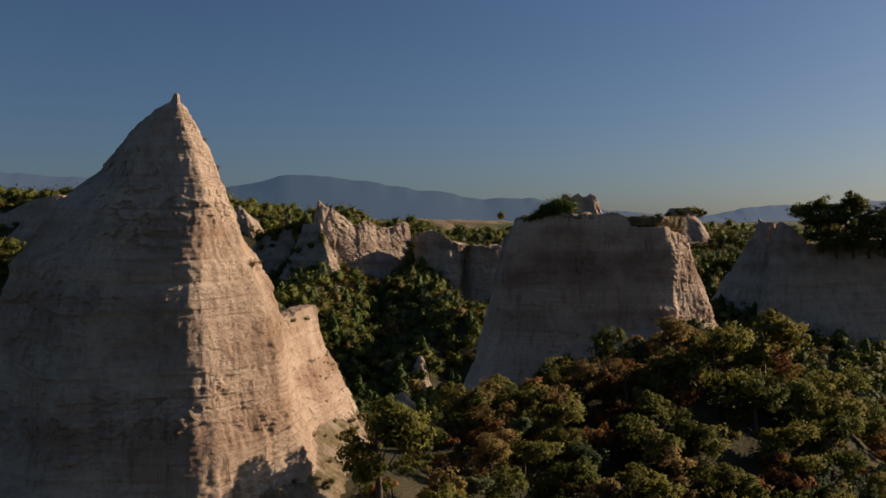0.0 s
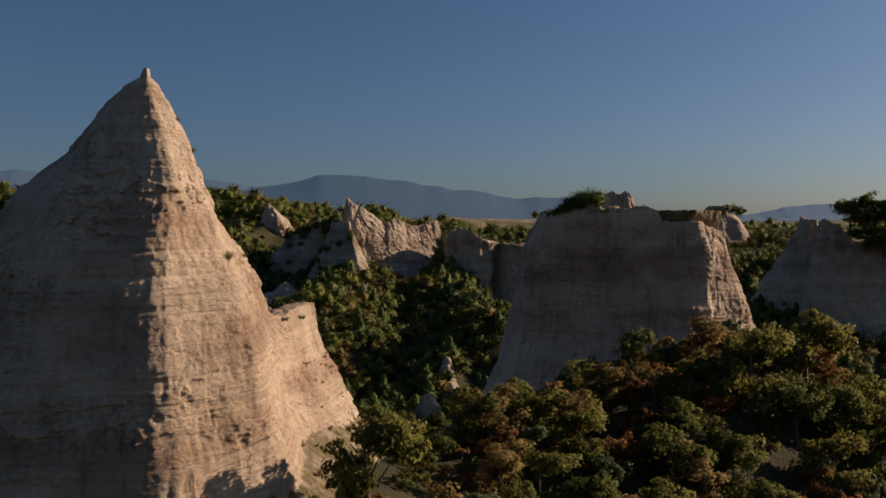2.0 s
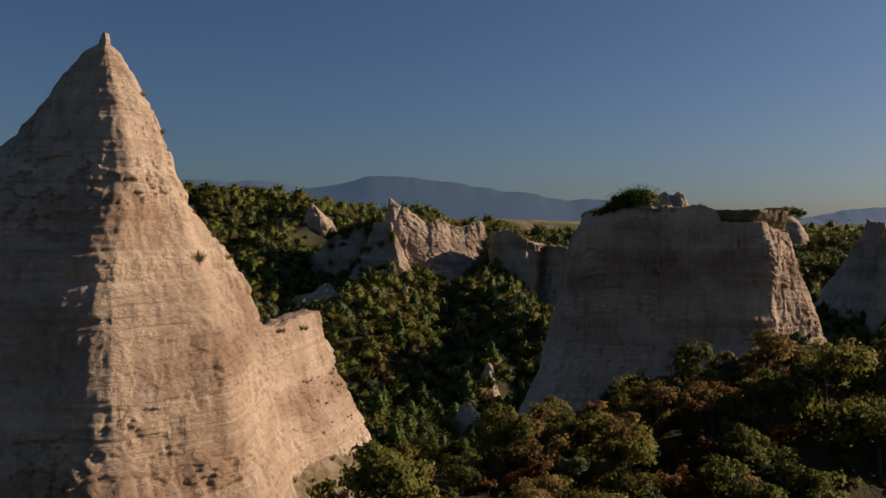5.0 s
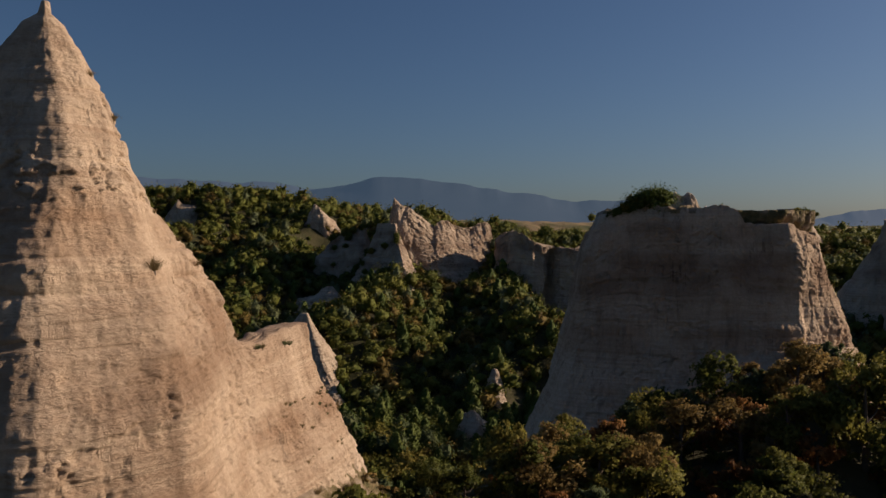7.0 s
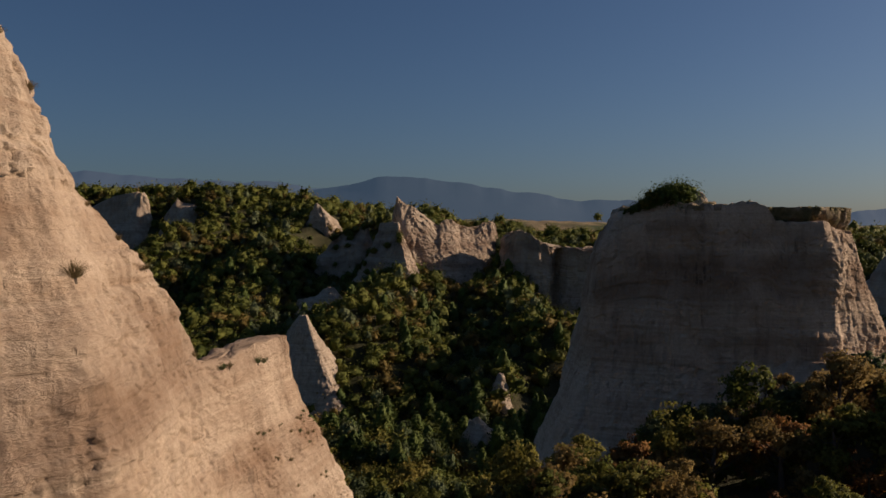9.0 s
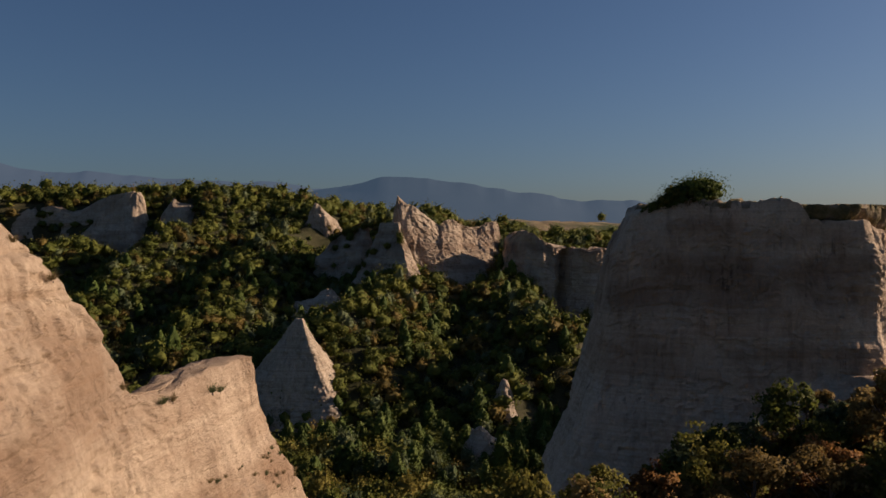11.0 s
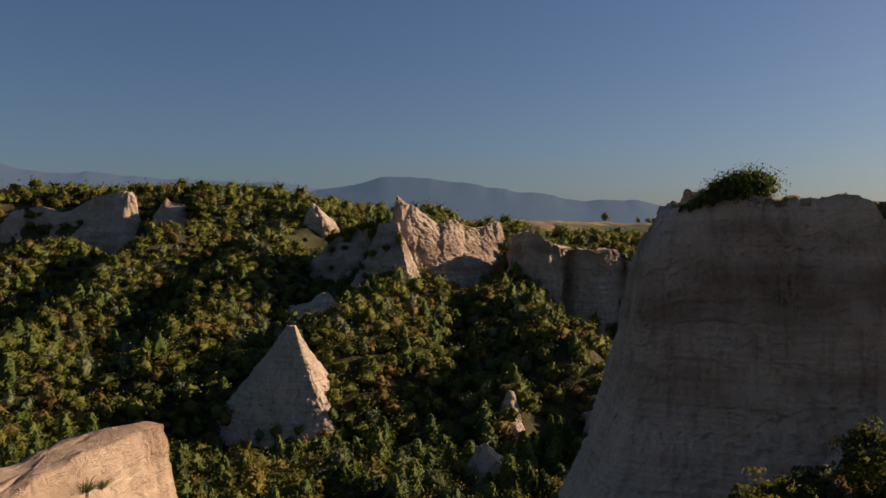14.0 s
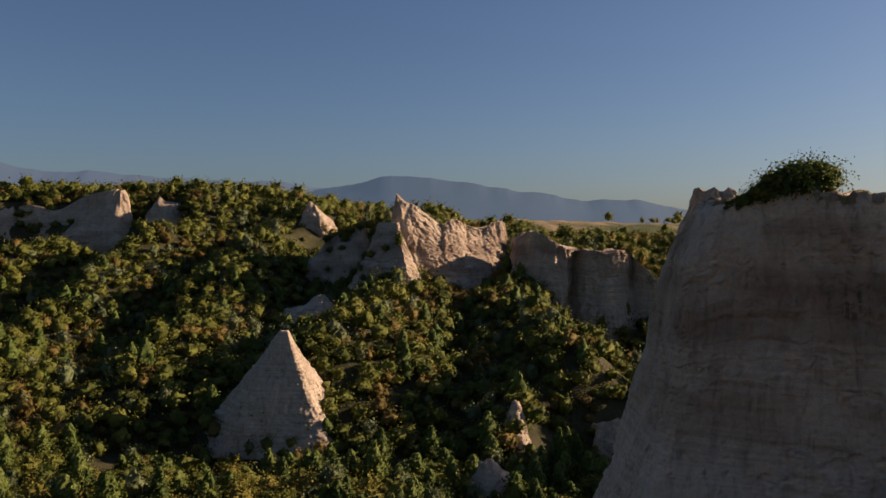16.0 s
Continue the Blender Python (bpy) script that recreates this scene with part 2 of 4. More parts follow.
def part(name, me, parent, label=""):
    ob = new(name, me)
    ob.parent = parent
    return tagged(ob, label)


SURFACES = {}                       # corners of the rocks, to set tufts on
FOOTPRINTS = []                     # outlines of the rocks, which the woods keep clear of


def loft(levels, nu, nz, soft=0.5, bulk=0.8, knobs=0.16, bed=0.25, rill=0.3, rill_top=1.0, seed=1, top=None, lip=0.0, size=1.0, plates=0.0, flute=0.0, flute_width=6.0):
    """Corners and faces of a rock lofted through outlines [(z, [(x, y), ...]), ...] from the ground up, all with as many corners,
    and weathered: bulk, knobs, level beds, vertical rills, broken plates and buttresses (flute) in metres. top(x, y): the height of the crest, where it is uneven."""
    zs = np.array([z for z, _ in levels], float)
    outl = np.array([pts for _, pts in levels], float)
    k = outl.shape[1]
    at = np.linspace(zs[0], zs[-1], nz)
    rings = []
    for z in at:
        ring = np.stack([[np.interp(z, zs, outl[:, c, d]) for d in (0, 1)] for c in range(k)])
        rings.append(ring)
    # the corners stay in line from level to level: one spacing serves all of them
    out = np.empty((nz, nu, 3))
    for i, (z, ring) in enumerate(zip(at, rings)):
        r = np.asarray(ring)
        loop = r
        for _ in range(3):
            nxt = np.roll(loop, -1, 0)
            q = 0.25 * soft
            loop = np.stack([loop * (1 - q) + nxt * q, loop * q + nxt * (1 - q)], 1).reshape(-1, 2)
        m = np.mean(rings, 0)
        for _ in range(3):
            nxt = np.roll(m, -1, 0)
            q = 0.25 * soft
            m = np.stack([m * (1 - q) + nxt * q, m * q + nxt * (1 - q)], 1).reshape(-1, 2)
        closed_m, closed = np.vstack([m, m[:1]]), np.vstack([loop, loop[:1]])
        s = np.r_[0, np.cumsum(np.linalg.norm(np.diff(closed_m, axis=0), axis=1))]
        u = np.linspace(0, s[-1], nu, endpoint=False)
        out[i, :, 0], out[i, :, 1], out[i, :, 2] = np.interp(u, s, closed[:, 0]), np.interp(u, s, closed[:, 1]), z
    # outward ways
    tang = np.roll(out, -1, 1) - np.roll(out, 1, 1)
    way = np.stack([tang[..., 1], -tang[..., 0]], -1)
    way /= np.linalg.norm(way, axis=-1, keepdims=True) + 1e-9
    if np.mean((way * (out[..., :2] - out[..., :2].mean(1, keepdims=True))).sum(-1)) < 0:
        way = -way
    p = out.reshape(-1, 3)
    wide = np.linalg.norm(out[..., :2] - out[..., :2].mean(1, keepdims=True), axis=-1).ravel()
    slim = np.clip(wide / (3.0 * size), 0.06, 1)
    d = bulk * fbm(p / (7 * size), 2, seed)
    d += knobs * (1.1 - 2.2 * np.abs(fbm(p / np.array([1.5, 1.5, 3.2]) / size, 3, seed + 9, 0.55)))
    warp = p[:, 2] + 0.5 * size * vnoise(p / (9 * size), seed + 3)
    beds = fbm(np.c_[0 * warp, 0 * warp, warp * 1.1 / size], 3, seed + 5, 0.7)
    d += bed * beds * (0.6 + 0.6 * vnoise(p / (5 * size), seed + 6))
    drip = fbm(np.c_[p[:, :2] / 0.28, p[:, 2] / 0.8] / size, 2, seed + 13, 0.6)
    d += 0.5 * knobs * np.sign(drip) * np.abs(drip) ** 0.7 * smooth(-0.5, 0.5, vnoise(p / (2.5 * size), seed + 14))
    ledge = np.mod(warp * 0.55 / size + 0.35 * vnoise(np.c_[0 * warp, 0 * warp, warp / (3 * size)], seed + 15), 1)
    d -= 0.9 * bed * np.exp(-((ledge - 0.5) / 0.07) ** 2) * smooth(-0.3, 0.5, vnoise(p / (6 * size), seed + 16))
    if plates:
        crack = fbm(p / np.array([0.75, 0.75, 0.5]), 3, seed + 61, 0.6)
        rough = smooth(-0.25, 0.45, fbm(p / np.array([6.0, 6.0, 2.2]), 2, seed + 67))
        d += plates * (smooth(-0.06, 0.06, crack) - 0.5) * (0.25 + rough)
        leaf = np.mod(warp * 1.7 + 0.8 * vnoise(np.c_[0 * warp, 0 * warp, warp], seed + 68), 1)
        d -= 0.22 * plates * np.exp(-((leaf - 0.5) / 0.13) ** 2) * smooth(-0.4, 0.4, vnoise(p / np.array([4.0, 4.0, 1.5]), seed + 69))
    if flute:
        post = np.abs(fbm(np.c_[p[:, :2] / flute_width, p[:, 2] / (5 * flute_width)], 3, seed + 71, 0.55))
        d += flute * (np.minimum(post, 0.6) - 0.3)
        notch = np.abs(fbm(np.c_[p[:, :2] / (0.3 * flute_width), p[:, 2] / (1.6 * flute_width)], 3, seed + 73, 0.6))
        d -= 0.35 * flute * np.exp(-((notch / 0.12) ** 2))
    run = np.c_[p[:, :2] / (0.75 * size), p[:, 2] / (9 * size)]
    ridge = 1 - np.abs(fbm(run, 3, seed + 20))
    low = 1 - smooth(zs[0], zs[0] + rill_top * (zs[-1] - zs[0]), p[:, 2])
    d += rill * (ridge - 0.6) * (0.10 + low)
    p[:, :2] += (d * slim)[:, None] * way.reshape(-1, 2)
    p[:, 2] += 0.25 * knobs * vnoise(p / (1.5 * size), seed + 30) * slim
    if top is not None:
        crest = top(p[:, 0], p[:, 1])
        mid = zs[0] + 0.45 * (zs[-1] - zs[0])
        share = np.clip((p[:, 2] - mid) / (zs[-1] - mid), 0, None)
        p[:, 2] = np.where(p[:, 2] > mid, mid + share * (crest - mid), p[:, 2])
    # the cap: rings that shrink to the middle
    last = p.reshape(nz, nu, 3)[-1]
    mid = last.mean(0)
    caps = []
    for f in (0.8, 0.55, 0.3, 0.05):
        c = mid + (last - mid) * f
        if top is not None:
            c[:, 2] = top(c[:, 0], c[:, 1])
        c[:, 2] += lip * (1 - f) + 0.5 * knobs * vnoise(c / (1.3 * size), seed + 40) * (1 - f)
        caps.append(c)
    p = np.vstack([p] + caps)
    return p, grid_faces(nu, nz + 4, True)


def pyramid_levels(apex, base, low, hollow=1.25, blunt=0.09, steps=7):
    """Outlines of a pyramid from a base outline at height low up to the apex; hollow above 1 draws its flanks in."""
    return crag_levels(apex, (apex[0], apex[1]), base, low, hollow, blunt, steps)


def crag_levels(apex, end, base, low, hollow=0.9, blunt=0.07, steps=7):
    """The same up to a crest that runs from below the apex to the end."""
    ax, ay = apex[0], apex[1]
    dx, dy = end[0] - ax, end[1] - ay
    ln = dx * dx + dy * dy + 1e-9
    aims = []
    for x, y in base:
        t = min(1, max(0, ((x - ax) * dx + (y - ay) * dy) / ln))
        aims.append((ax + t * dx, ay + t * dy))
    out = []
    for i in range(steps + 1):
        f = i / steps
        k = max((1 - f) ** hollow, blunt)
        out.append((low + f * (apex[2] - low), [(px + (x - px) * k, py + (y - py) * k) for (x, y), (px, py) in zip(base, aims)]))
    return out


def crest_line(apex, end, drop, jag=1.2):
    """Heights of a crest that falls by drop from below the apex to the end, uneven by jag."""
    dx, dy = end[0] - apex[0], end[1] - apex[1]

    def top(x, y):
        t = np.clip(((x - apex[0]) * dx + (y - apex[1]) * dy) / (dx * dx + dy * dy), -0.3, 1.3)
        return apex[2] - drop * np.abs(t) ** 0.9 - jag * (1 + fbm(np.c_[x / 3.1, y / 3.1, 0 * x], 3, 77))

    return top


def rock(name, levels, label, nu, nz, material=None, group="", parent=None, **how):
    """A rock with its origin at its foot: a thing of one mesh or, with a parent, a part of a thing."""
    p, f = loft(levels, nu, nz, **how)
    at = Vector((p[:, 0].mean(), p[:, 1].mean(), levels[0][0]))
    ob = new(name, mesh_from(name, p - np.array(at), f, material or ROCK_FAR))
    ob.location = at
    if parent is not None:
        ob.parent = parent
        ob.location = at - parent.location
    SURFACES[name] = p
    FOOTPRINTS.append((np.array(levels[min(1, len(levels) - 1)][1], float), np.array(levels[-1][1], float).mean(0)))
    return tagged(ob, label, "" if parent is not None else "rock", group)


def massif(name, label, x, y, z, group=""):
    """The empty at the foot of a rock that has several parts."""
    ob = new(name)
    ob.location = (x, y, z)
    return tagged(ob, label, "rock", group)


# ---- ground ----
def seg_far(x, y, a, b):
    """Distance from the line a-b, signed (positive on its left), and the share of the way along it."""
    ax, ay = a
    dx, dy = b[0] - ax, b[1] - ay
    ln = math.hypot(dx, dy)
    t = ((x - ax) * dx + (y - ay) * dy) / ln**2
    side = ((y - ay) * dx - (x - ax) * dy) / ln
    over = np.maximum(0, np.maximum(-t, t - 1)) * ln
    return side, over, np.clip(t, 0, 1)


HOLLOWS = ((-178, 446, 30, 18, 7.9), (-172, 474, 38, 17, 25), (-126, 466, 18, 15, 17), (-47, 449, 13, 17, 10), (-210, 480, 17, 15, 19), (-124, 408, 14, 12, 5), (-36, 258, 18, 12, 4), (55, 362, 22, 14, 6))


def height(x, y):
    """The ground's height: a wooded valley, a slope up to a plateau, a saddle between the two nearest rocks."""
    x, y = np.asarray(x, float), np.asarray(y, float)
    flat = np.c_[x.ravel(), y.ravel(), 0 * x.ravel()]
    n1 = fbm(flat / 60, 3, 51).reshape(x.shape)
    n2 = fbm(flat / 16, 3, 61).reshape(x.shape)
    yy = y + 10 * n1
    z = np.interp(yy, (-400, 60, 130, 200, 258, 320, 400, 450, 492, 600, 900, 1500, 3000), (20, 14, 9, 6, 7, 25, 41, 55, 66, 69, 76, 84, 80))
    west = smooth(-20, -110, x)
    z += west * np.interp(y, (120, 240, 290, 330, 400, 480, 520, 900), (6, 9, 9, -4, 2, 8, 11, 5))
    z += -16 * smooth(35, 60, x) * smooth(300, 345, y) * (1 - smooth(385, 420, y))
    z += 14 * np.exp(-(((x - 44) / 16) ** 2) - ((y - 290) / 16) ** 2)
    z += 8 * np.exp(-(((x - 24) / 8) ** 2) - ((y - 268) / 14) ** 2)
    z += 7 * np.exp(-(((x + 30) / 20) ** 2) - ((y - 300) / 20) ** 2)
    # spurs that run down the far slope, with gullies between them
    spur = (x + 66 - (y - 350) * 0.10 + 9 * n1) / 58
    tooth = 1 - np.abs(np.mod(spur + 0.5, 1) - 0.5) * 4
    z += 7.5 * tooth * smooth(275, 345, y) * (1 - smooth(470, 520, y)) * smooth(-260, -200, x) * (1 - smooth(40, 70, x))
    z += 3 * smooth(30, -40, x) * smooth(460, 520, y) * (1 - smooth(700, 1000, y))
    z -= 0.022 * np.clip(x, 0, 400) * smooth(480, 800, y) * (1 - smooth(1500, 2500, y))
    z -= 6.5 * smooth(4, 34, x) * smooth(405, 455, y) * (1 - smooth(640, 900, y))
    z -= 3.0 * smooth(40, 80, x) * smooth(430, 470, y) * (1 - smooth(640, 900, y))
    z += 5.5 * np.exp(-(((x - 13) / 15) ** 2) - ((y - 368) / 15) ** 2)
    z += n1 * 2.5 + n2 * 1.3
    # hollows at the feet of the far cliffs
    for hx, hy, rx, ry, deep in HOLLOWS:
        z -= deep * np.exp(-(((x - hx) / rx) ** 2) - ((y - hy) / ry) ** 2)
    # saddle from the pyramid's foot to the butte's
    side, over, t = seg_far(x, y, (-10, 82), (52, 124))
    crest = 37.4 + 1.0 * np.sin(t * 9) + 2.2 * t
    wide = np.where(side > 0, 15.0, 27.0)
    g = np.exp(-((np.maximum(0, np.abs(side) - 5) / wide) ** 2) - (over / 26) ** 2)
    z = z + (crest + 0.8 * n2 - z) * g
    # the mound that the pyramid stands on
    e = np.hypot((x + 19) / 22, (y - 70) / 24)
    z = z + (41.0 + 0.6 * n2 - z) * (1 - smooth(0.7, 1.3, e))
    # shoulder of ground under the two rocks to the east
    z = np.maximum(z, 30 * np.exp(-(((x - 150) / 70) ** 2) - ((y - 300) / 60) ** 2) + 4 * n1)
    return z


def graded(lo, hi, core_lo, core_hi, step, grow=1.18):
    mid = list(np.arange(core_lo, core_hi + step, step))
    up, s = [mid[-1]], step
    while up[-1] < hi:
        s *= grow
        up.append(up[-1] + s)
    down, s = [mid[0]], step
    while down[-1] > lo:
        s *= grow
        down.append(down[-1] - s)
    return np.array(down[:0:-1] + mid + up[1:])


gx, gy = graded(-4700, 4700, -230, 260, 2.2), graded(-1500, 4750, 30, 560, 2.2)
GX, GY = np.meshgrid(gx, gy)
ground = new("ground", mesh_from("ground", np.c_[GX.ravel(), GY.ravel(), height(GX, GY).ravel()], grid_faces(len(gx), len(gy), False), GROUND))
tagged(ground, "dark wooded valley floor with dry grass rising to a plateau of tan fields", "ground", kind="structure")

# ---- mountains ----
def mountain(name, label, us, es, far, deep, material, seed):
    """A mountain range at the distance far: its skyline is given as slopes us across and es up, seen from the valley's height."""
    u = np.linspace(us[0], us[-1], 260)
    e = np.interp(u, us, es)
    e = np.convolve(np.pad(e, 2, mode="edge"), np.ones(5) / 5, "valid")
    rows = []
    for f in np.linspace(0, 1, 26):
        y = far - deep * f
        x = u * far * (1 - 0.10 * f)
        crest = e * far + 60 + 10 * fbm(np.c_[u * 34, 0 * u, 0 * u], 4, seed) * (1 - f) ** 5
        spur = fbm(np.c_[u * 9, 0 * u + f * 3, 0 * u], 4, seed + 4)
        z = 60 + (crest - 60) * (1 - f) ** 1.35 + spur * 12 * f * (1 - f) * 2 - 60 * f
        rows.append(np.c_[x, np.full_like(x, y) + spur * 30 * f, z])
    ob = new(name, mesh_from(name, np.vstack(rows), grid_faces(len(u), len(rows), False), material))
    return tagged(ob, label, "mountain", kind="structure")


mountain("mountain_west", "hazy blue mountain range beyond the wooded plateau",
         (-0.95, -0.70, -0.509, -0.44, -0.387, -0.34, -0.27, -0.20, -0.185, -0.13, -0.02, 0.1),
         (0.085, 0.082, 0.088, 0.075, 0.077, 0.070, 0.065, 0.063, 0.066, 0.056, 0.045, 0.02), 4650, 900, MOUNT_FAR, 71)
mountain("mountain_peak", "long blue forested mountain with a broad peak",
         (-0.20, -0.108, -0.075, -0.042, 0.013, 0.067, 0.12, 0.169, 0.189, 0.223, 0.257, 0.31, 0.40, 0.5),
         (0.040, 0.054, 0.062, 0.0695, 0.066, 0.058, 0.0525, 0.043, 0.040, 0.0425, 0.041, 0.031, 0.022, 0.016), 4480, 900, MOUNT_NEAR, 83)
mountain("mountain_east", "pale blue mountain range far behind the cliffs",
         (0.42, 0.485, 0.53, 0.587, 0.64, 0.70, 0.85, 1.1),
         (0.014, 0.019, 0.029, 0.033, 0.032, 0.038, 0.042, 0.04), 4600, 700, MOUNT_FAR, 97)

# ---- the near pyramid ----
def edge(*rows):
    """An edge of a rock from its foot to its top: rows of height, x and y."""
    zs, xs, ys = zip(*rows)
    return lambda z: (float(np.interp(z, zs, xs)), float(np.interp(z, zs, ys)))


south_east = edge((36, -12.8, 57), (42, -13.6, 59.6), (47, -14.2, 60.8), (51.6, -14.6, 61.7), (54, -14.7, 62.3), (58.5, -14.8, 63.6), (63.2, -14.7, 66.3), (65.7, -15.5, 67.4), (68.3, -16.3, 68.5), (70.3, -16.8, 69.2), (70.75, -16.94, 69.55), (71.3, -16.95, 69.5))
east = edge((36, -4.6, 66.5), (42, -6.9, 67.3), (47, -8.4, 66.8), (51.6, -9.4, 67), (54, -10.15, 67.5), (58.5, -11.6, 68.5), (63.2, -13.3, 69.5), (65.7, -14.45, 69.7), (68.3, -15.45, 69.8), (70.3, -16.38, 69.8), (70.75, -16.81, 69.73), (71.3, -16.85, 69.65))
east_mid = edge((36, -4, 75), (42, -6.5, 75), (47, -8.3, 74.5), (51.6, -9.4, 74.5), (54, -10.15, 74.5), (58.5, -11.8, 73.5), (63.2, -13.7, 72.3), (65.7, -14.55, 71.8), (68.3, -15.55, 71.2), (70.3, -16.38, 70.4), (70.75, -16.81, 69.91), (71.3, -16.85, 69.85))
north_east = edge((36, -4, 83), (42, -6.6, 80.5), (47, -8.8, 80.5), (51.6, -9.6, 81.5), (54, -10.05, 80.8), (58.5, -11.4, 77.6), (63.2, -14.3, 73.4), (65.7, -15.15, 72.6), (68.3, -15.95, 71.7), (70.3, -16.58, 70.6), (70.75, -16.87, 69.97), (71.3, -16.9, 69.95))
north = edge((36, -16, 88), (42, -16, 84), (47, -16, 82.5), (51.6, -15.5, 82.5), (54, -15.5, 82), (58.5, -16.5, 79.2), (63.2, -18, 74.6), (65.7, -18.2, 73.2), (68.3, -17.8, 72), (70.3, -17.4, 70.7), (70.75, -17.12, 70.00), (71.3, -17, 69.95))
north_west = edge((36, -30, 84), (42, -28, 80), (47, -26.5, 78.5), (51.6, -25.5, 77.5), (54, -25, 77), (58.5, -24.5, 75), (63.2, -22.6, 73), (65.7, -20.6, 72.2), (68.3, -19.3, 71.5), (70.3, -18.1, 70.5), (70.75, -17.33, 69.94), (71.3, -17.15, 69.9))
west = edge((36, -37, 70), (42, -33.5, 69), (47, -31.6, 68.5), (51.6, -31.6, 71), (54, -31.2, 71), (58.5, -30.3, 71), (63.2, -26.7, 72), (65.7, -23.4, 72.6), (68.3, -21.6, 73), (70.3, -18.85, 70.95), (70.75, -17.55, 70.08), (71.3, -17.2, 69.7))
south_west = edge((36, -28, 57.5), (42, -25, 59.6), (47, -24, 61.2), (51.6, -23.5, 62.2), (54, -23.2, 62.8), (58.5, -22.8, 64), (63.2, -21.4, 66.4), (65.7, -20.2, 67.6), (68.3, -19, 68.7), (70.3, -17.9, 69.3), (70.75, -17.27, 69.58), (71.3, -17.1, 69.55))
PYRAMID = [(z, [e(z) for e in (south_east, east, east_mid, north_east, north, north_west, west, south_west)]) for z in (36, 42, 47, 51.6, 54, 58.5, 63.2, 65.7, 68.3, 70.3, 70.75, 71.3)]
pyramid = massif("sand_pyramid", "tall pale sandstone pyramid with level beds and one sunlit flank", -17, 72, 36)
rock("body", PYRAMID, "", 600, 460, ROCK, "", pyramid,
     soft=0.34, bulk=0.36, knobs=0.05, bed=0.13, rill=0.60, rill_top=0.28, seed=11, plates=0.17)
FOOTPRINTS[-1] = (np.array(PYRAMID[1][1]), np.array((-17.0, 70.0)))

# the shoulder block behind it, a low fin of the same stone
SHOULDER = [
    (36.0, [(-5.5, 76.0), (-2.0, 86.0), (-0.5, 95.0), (-7.0, 100.0), (-15.0, 97.0), (-17.0, 82.0)]),
    (44.0, [(-8.0, 77.0), (-4.9, 85.5), (-3.6, 92.0), (-7.0, 95.5), (-12.5, 93.5), (-14.0, 80.0)]),
    (48.5, [(-9.3, 77.0), (-7.0, 85.0), (-5.6, 90.8), (-7.5, 93.0), (-11.0, 91.5), (-13.0, 80.0)]),
    (51.0, [(-10.0, 77.0), (-7.6, 85.5), (-6.5, 90.6), (-7.8, 92.0), (-10.3, 90.5), (-12.3, 80.0)]),
    (53.4, [(-10.6, 77.5), (-8.3, 86.0), (-6.9, 90.2), (-7.9, 90.8), (-9.2, 89.5), (-11.6, 80.0)])]


def shoulder_top(x, y):
    return 53.4 + 0.5 * smooth(78.6, 76.5, y) - 0.55 * np.exp(-(((y - 82.8) / 2.0) ** 2)) + 0.16 * vnoise(np.c_[x / 0.8, y / 0.8, 0 * x], 5)


rock("shoulder", SHOULDER, "low pale fin with sparse grass", 460, 260, ROCK, "", pyramid,
     soft=0.45, bulk=0.3, knobs=0.05, bed=0.10, rill=0.22, rill_top=0.7, seed=23, top=shoulder_top, plates=0.12)
rock("scree_slope", [
    (32.0, [(-12.0, 54.0), (-1.0, 62.0), (4.5, 74.0), (5.5, 86.0), (3.0, 99.0), (-12.0, 99.0), (-14.0, 75.0)]),
    (37.5, [(-12.5, 57.0), (-3.4, 65.0), (-0.5, 75.0), (0.8, 86.0), (0.0, 96.0), (-12.0, 96.0), (-14.0, 75.0)]),
    (41.5, [(-13.0, 58.5), (-6.0, 66.5), (-4.8, 75.0), (-3.4, 85.0), (-2.6, 93.0), (-12.0, 94.0), (-14.0, 75.0)]),
    (43.4, [(-14.0, 62.0), (-9.0, 68.0), (-7.4, 75.5), (-5.0, 85.0), (-4.2, 91.0), (-12.0, 92.0), (-14.0, 75.0)])],
    "loose tan scree with dry grass", 260, 70, SCREE, "", pyramid, soft=0.6, bulk=0.6, knobs=0.25, bed=0.05, rill=0.5, rill_top=1.5, seed=29)

# ---- the near butte ----
BUTTE = [
    (30.0, [(15.4, 136.0), (31.0, 126.0), (46.0, 123.6), (60.5, 131.0), (68.0, 145.0), (45.0, 168.0), (19.0, 161.0)]),
    (38.0, [(18.9, 137.5), (32.0, 129.8), (47.0, 127.2), (59.0, 133.4), (64.0, 145.0), (44.0, 162.0), (22.0, 158.0)]),
    (44.0, [(21.4, 138.0), (33.0, 131.5), (48.0, 128.9), (58.2, 134.4), (62.0, 145.0), (44.0, 160.0), (23.0, 157.0)]),
    (54.0, [(22.9, 138.3), (33.5, 133.2), (48.8, 130.4), (56.2, 135.2), (60.0, 145.0), (44.0, 156.0), (25.0, 154.0)]),
    (59.6, [(23.0, 138.6), (34.0, 134.0), (48.2, 131.1), (54.8, 135.4), (58.0, 144.0), (44.0, 153.0), (26.0, 152.0)]),
    (63.4, [(26.0, 139.2), (34.2, 134.6), (47.4, 131.6), (53.6, 136.0), (56.0, 143.0), (43.0, 151.0), (28.0, 150.0)])]


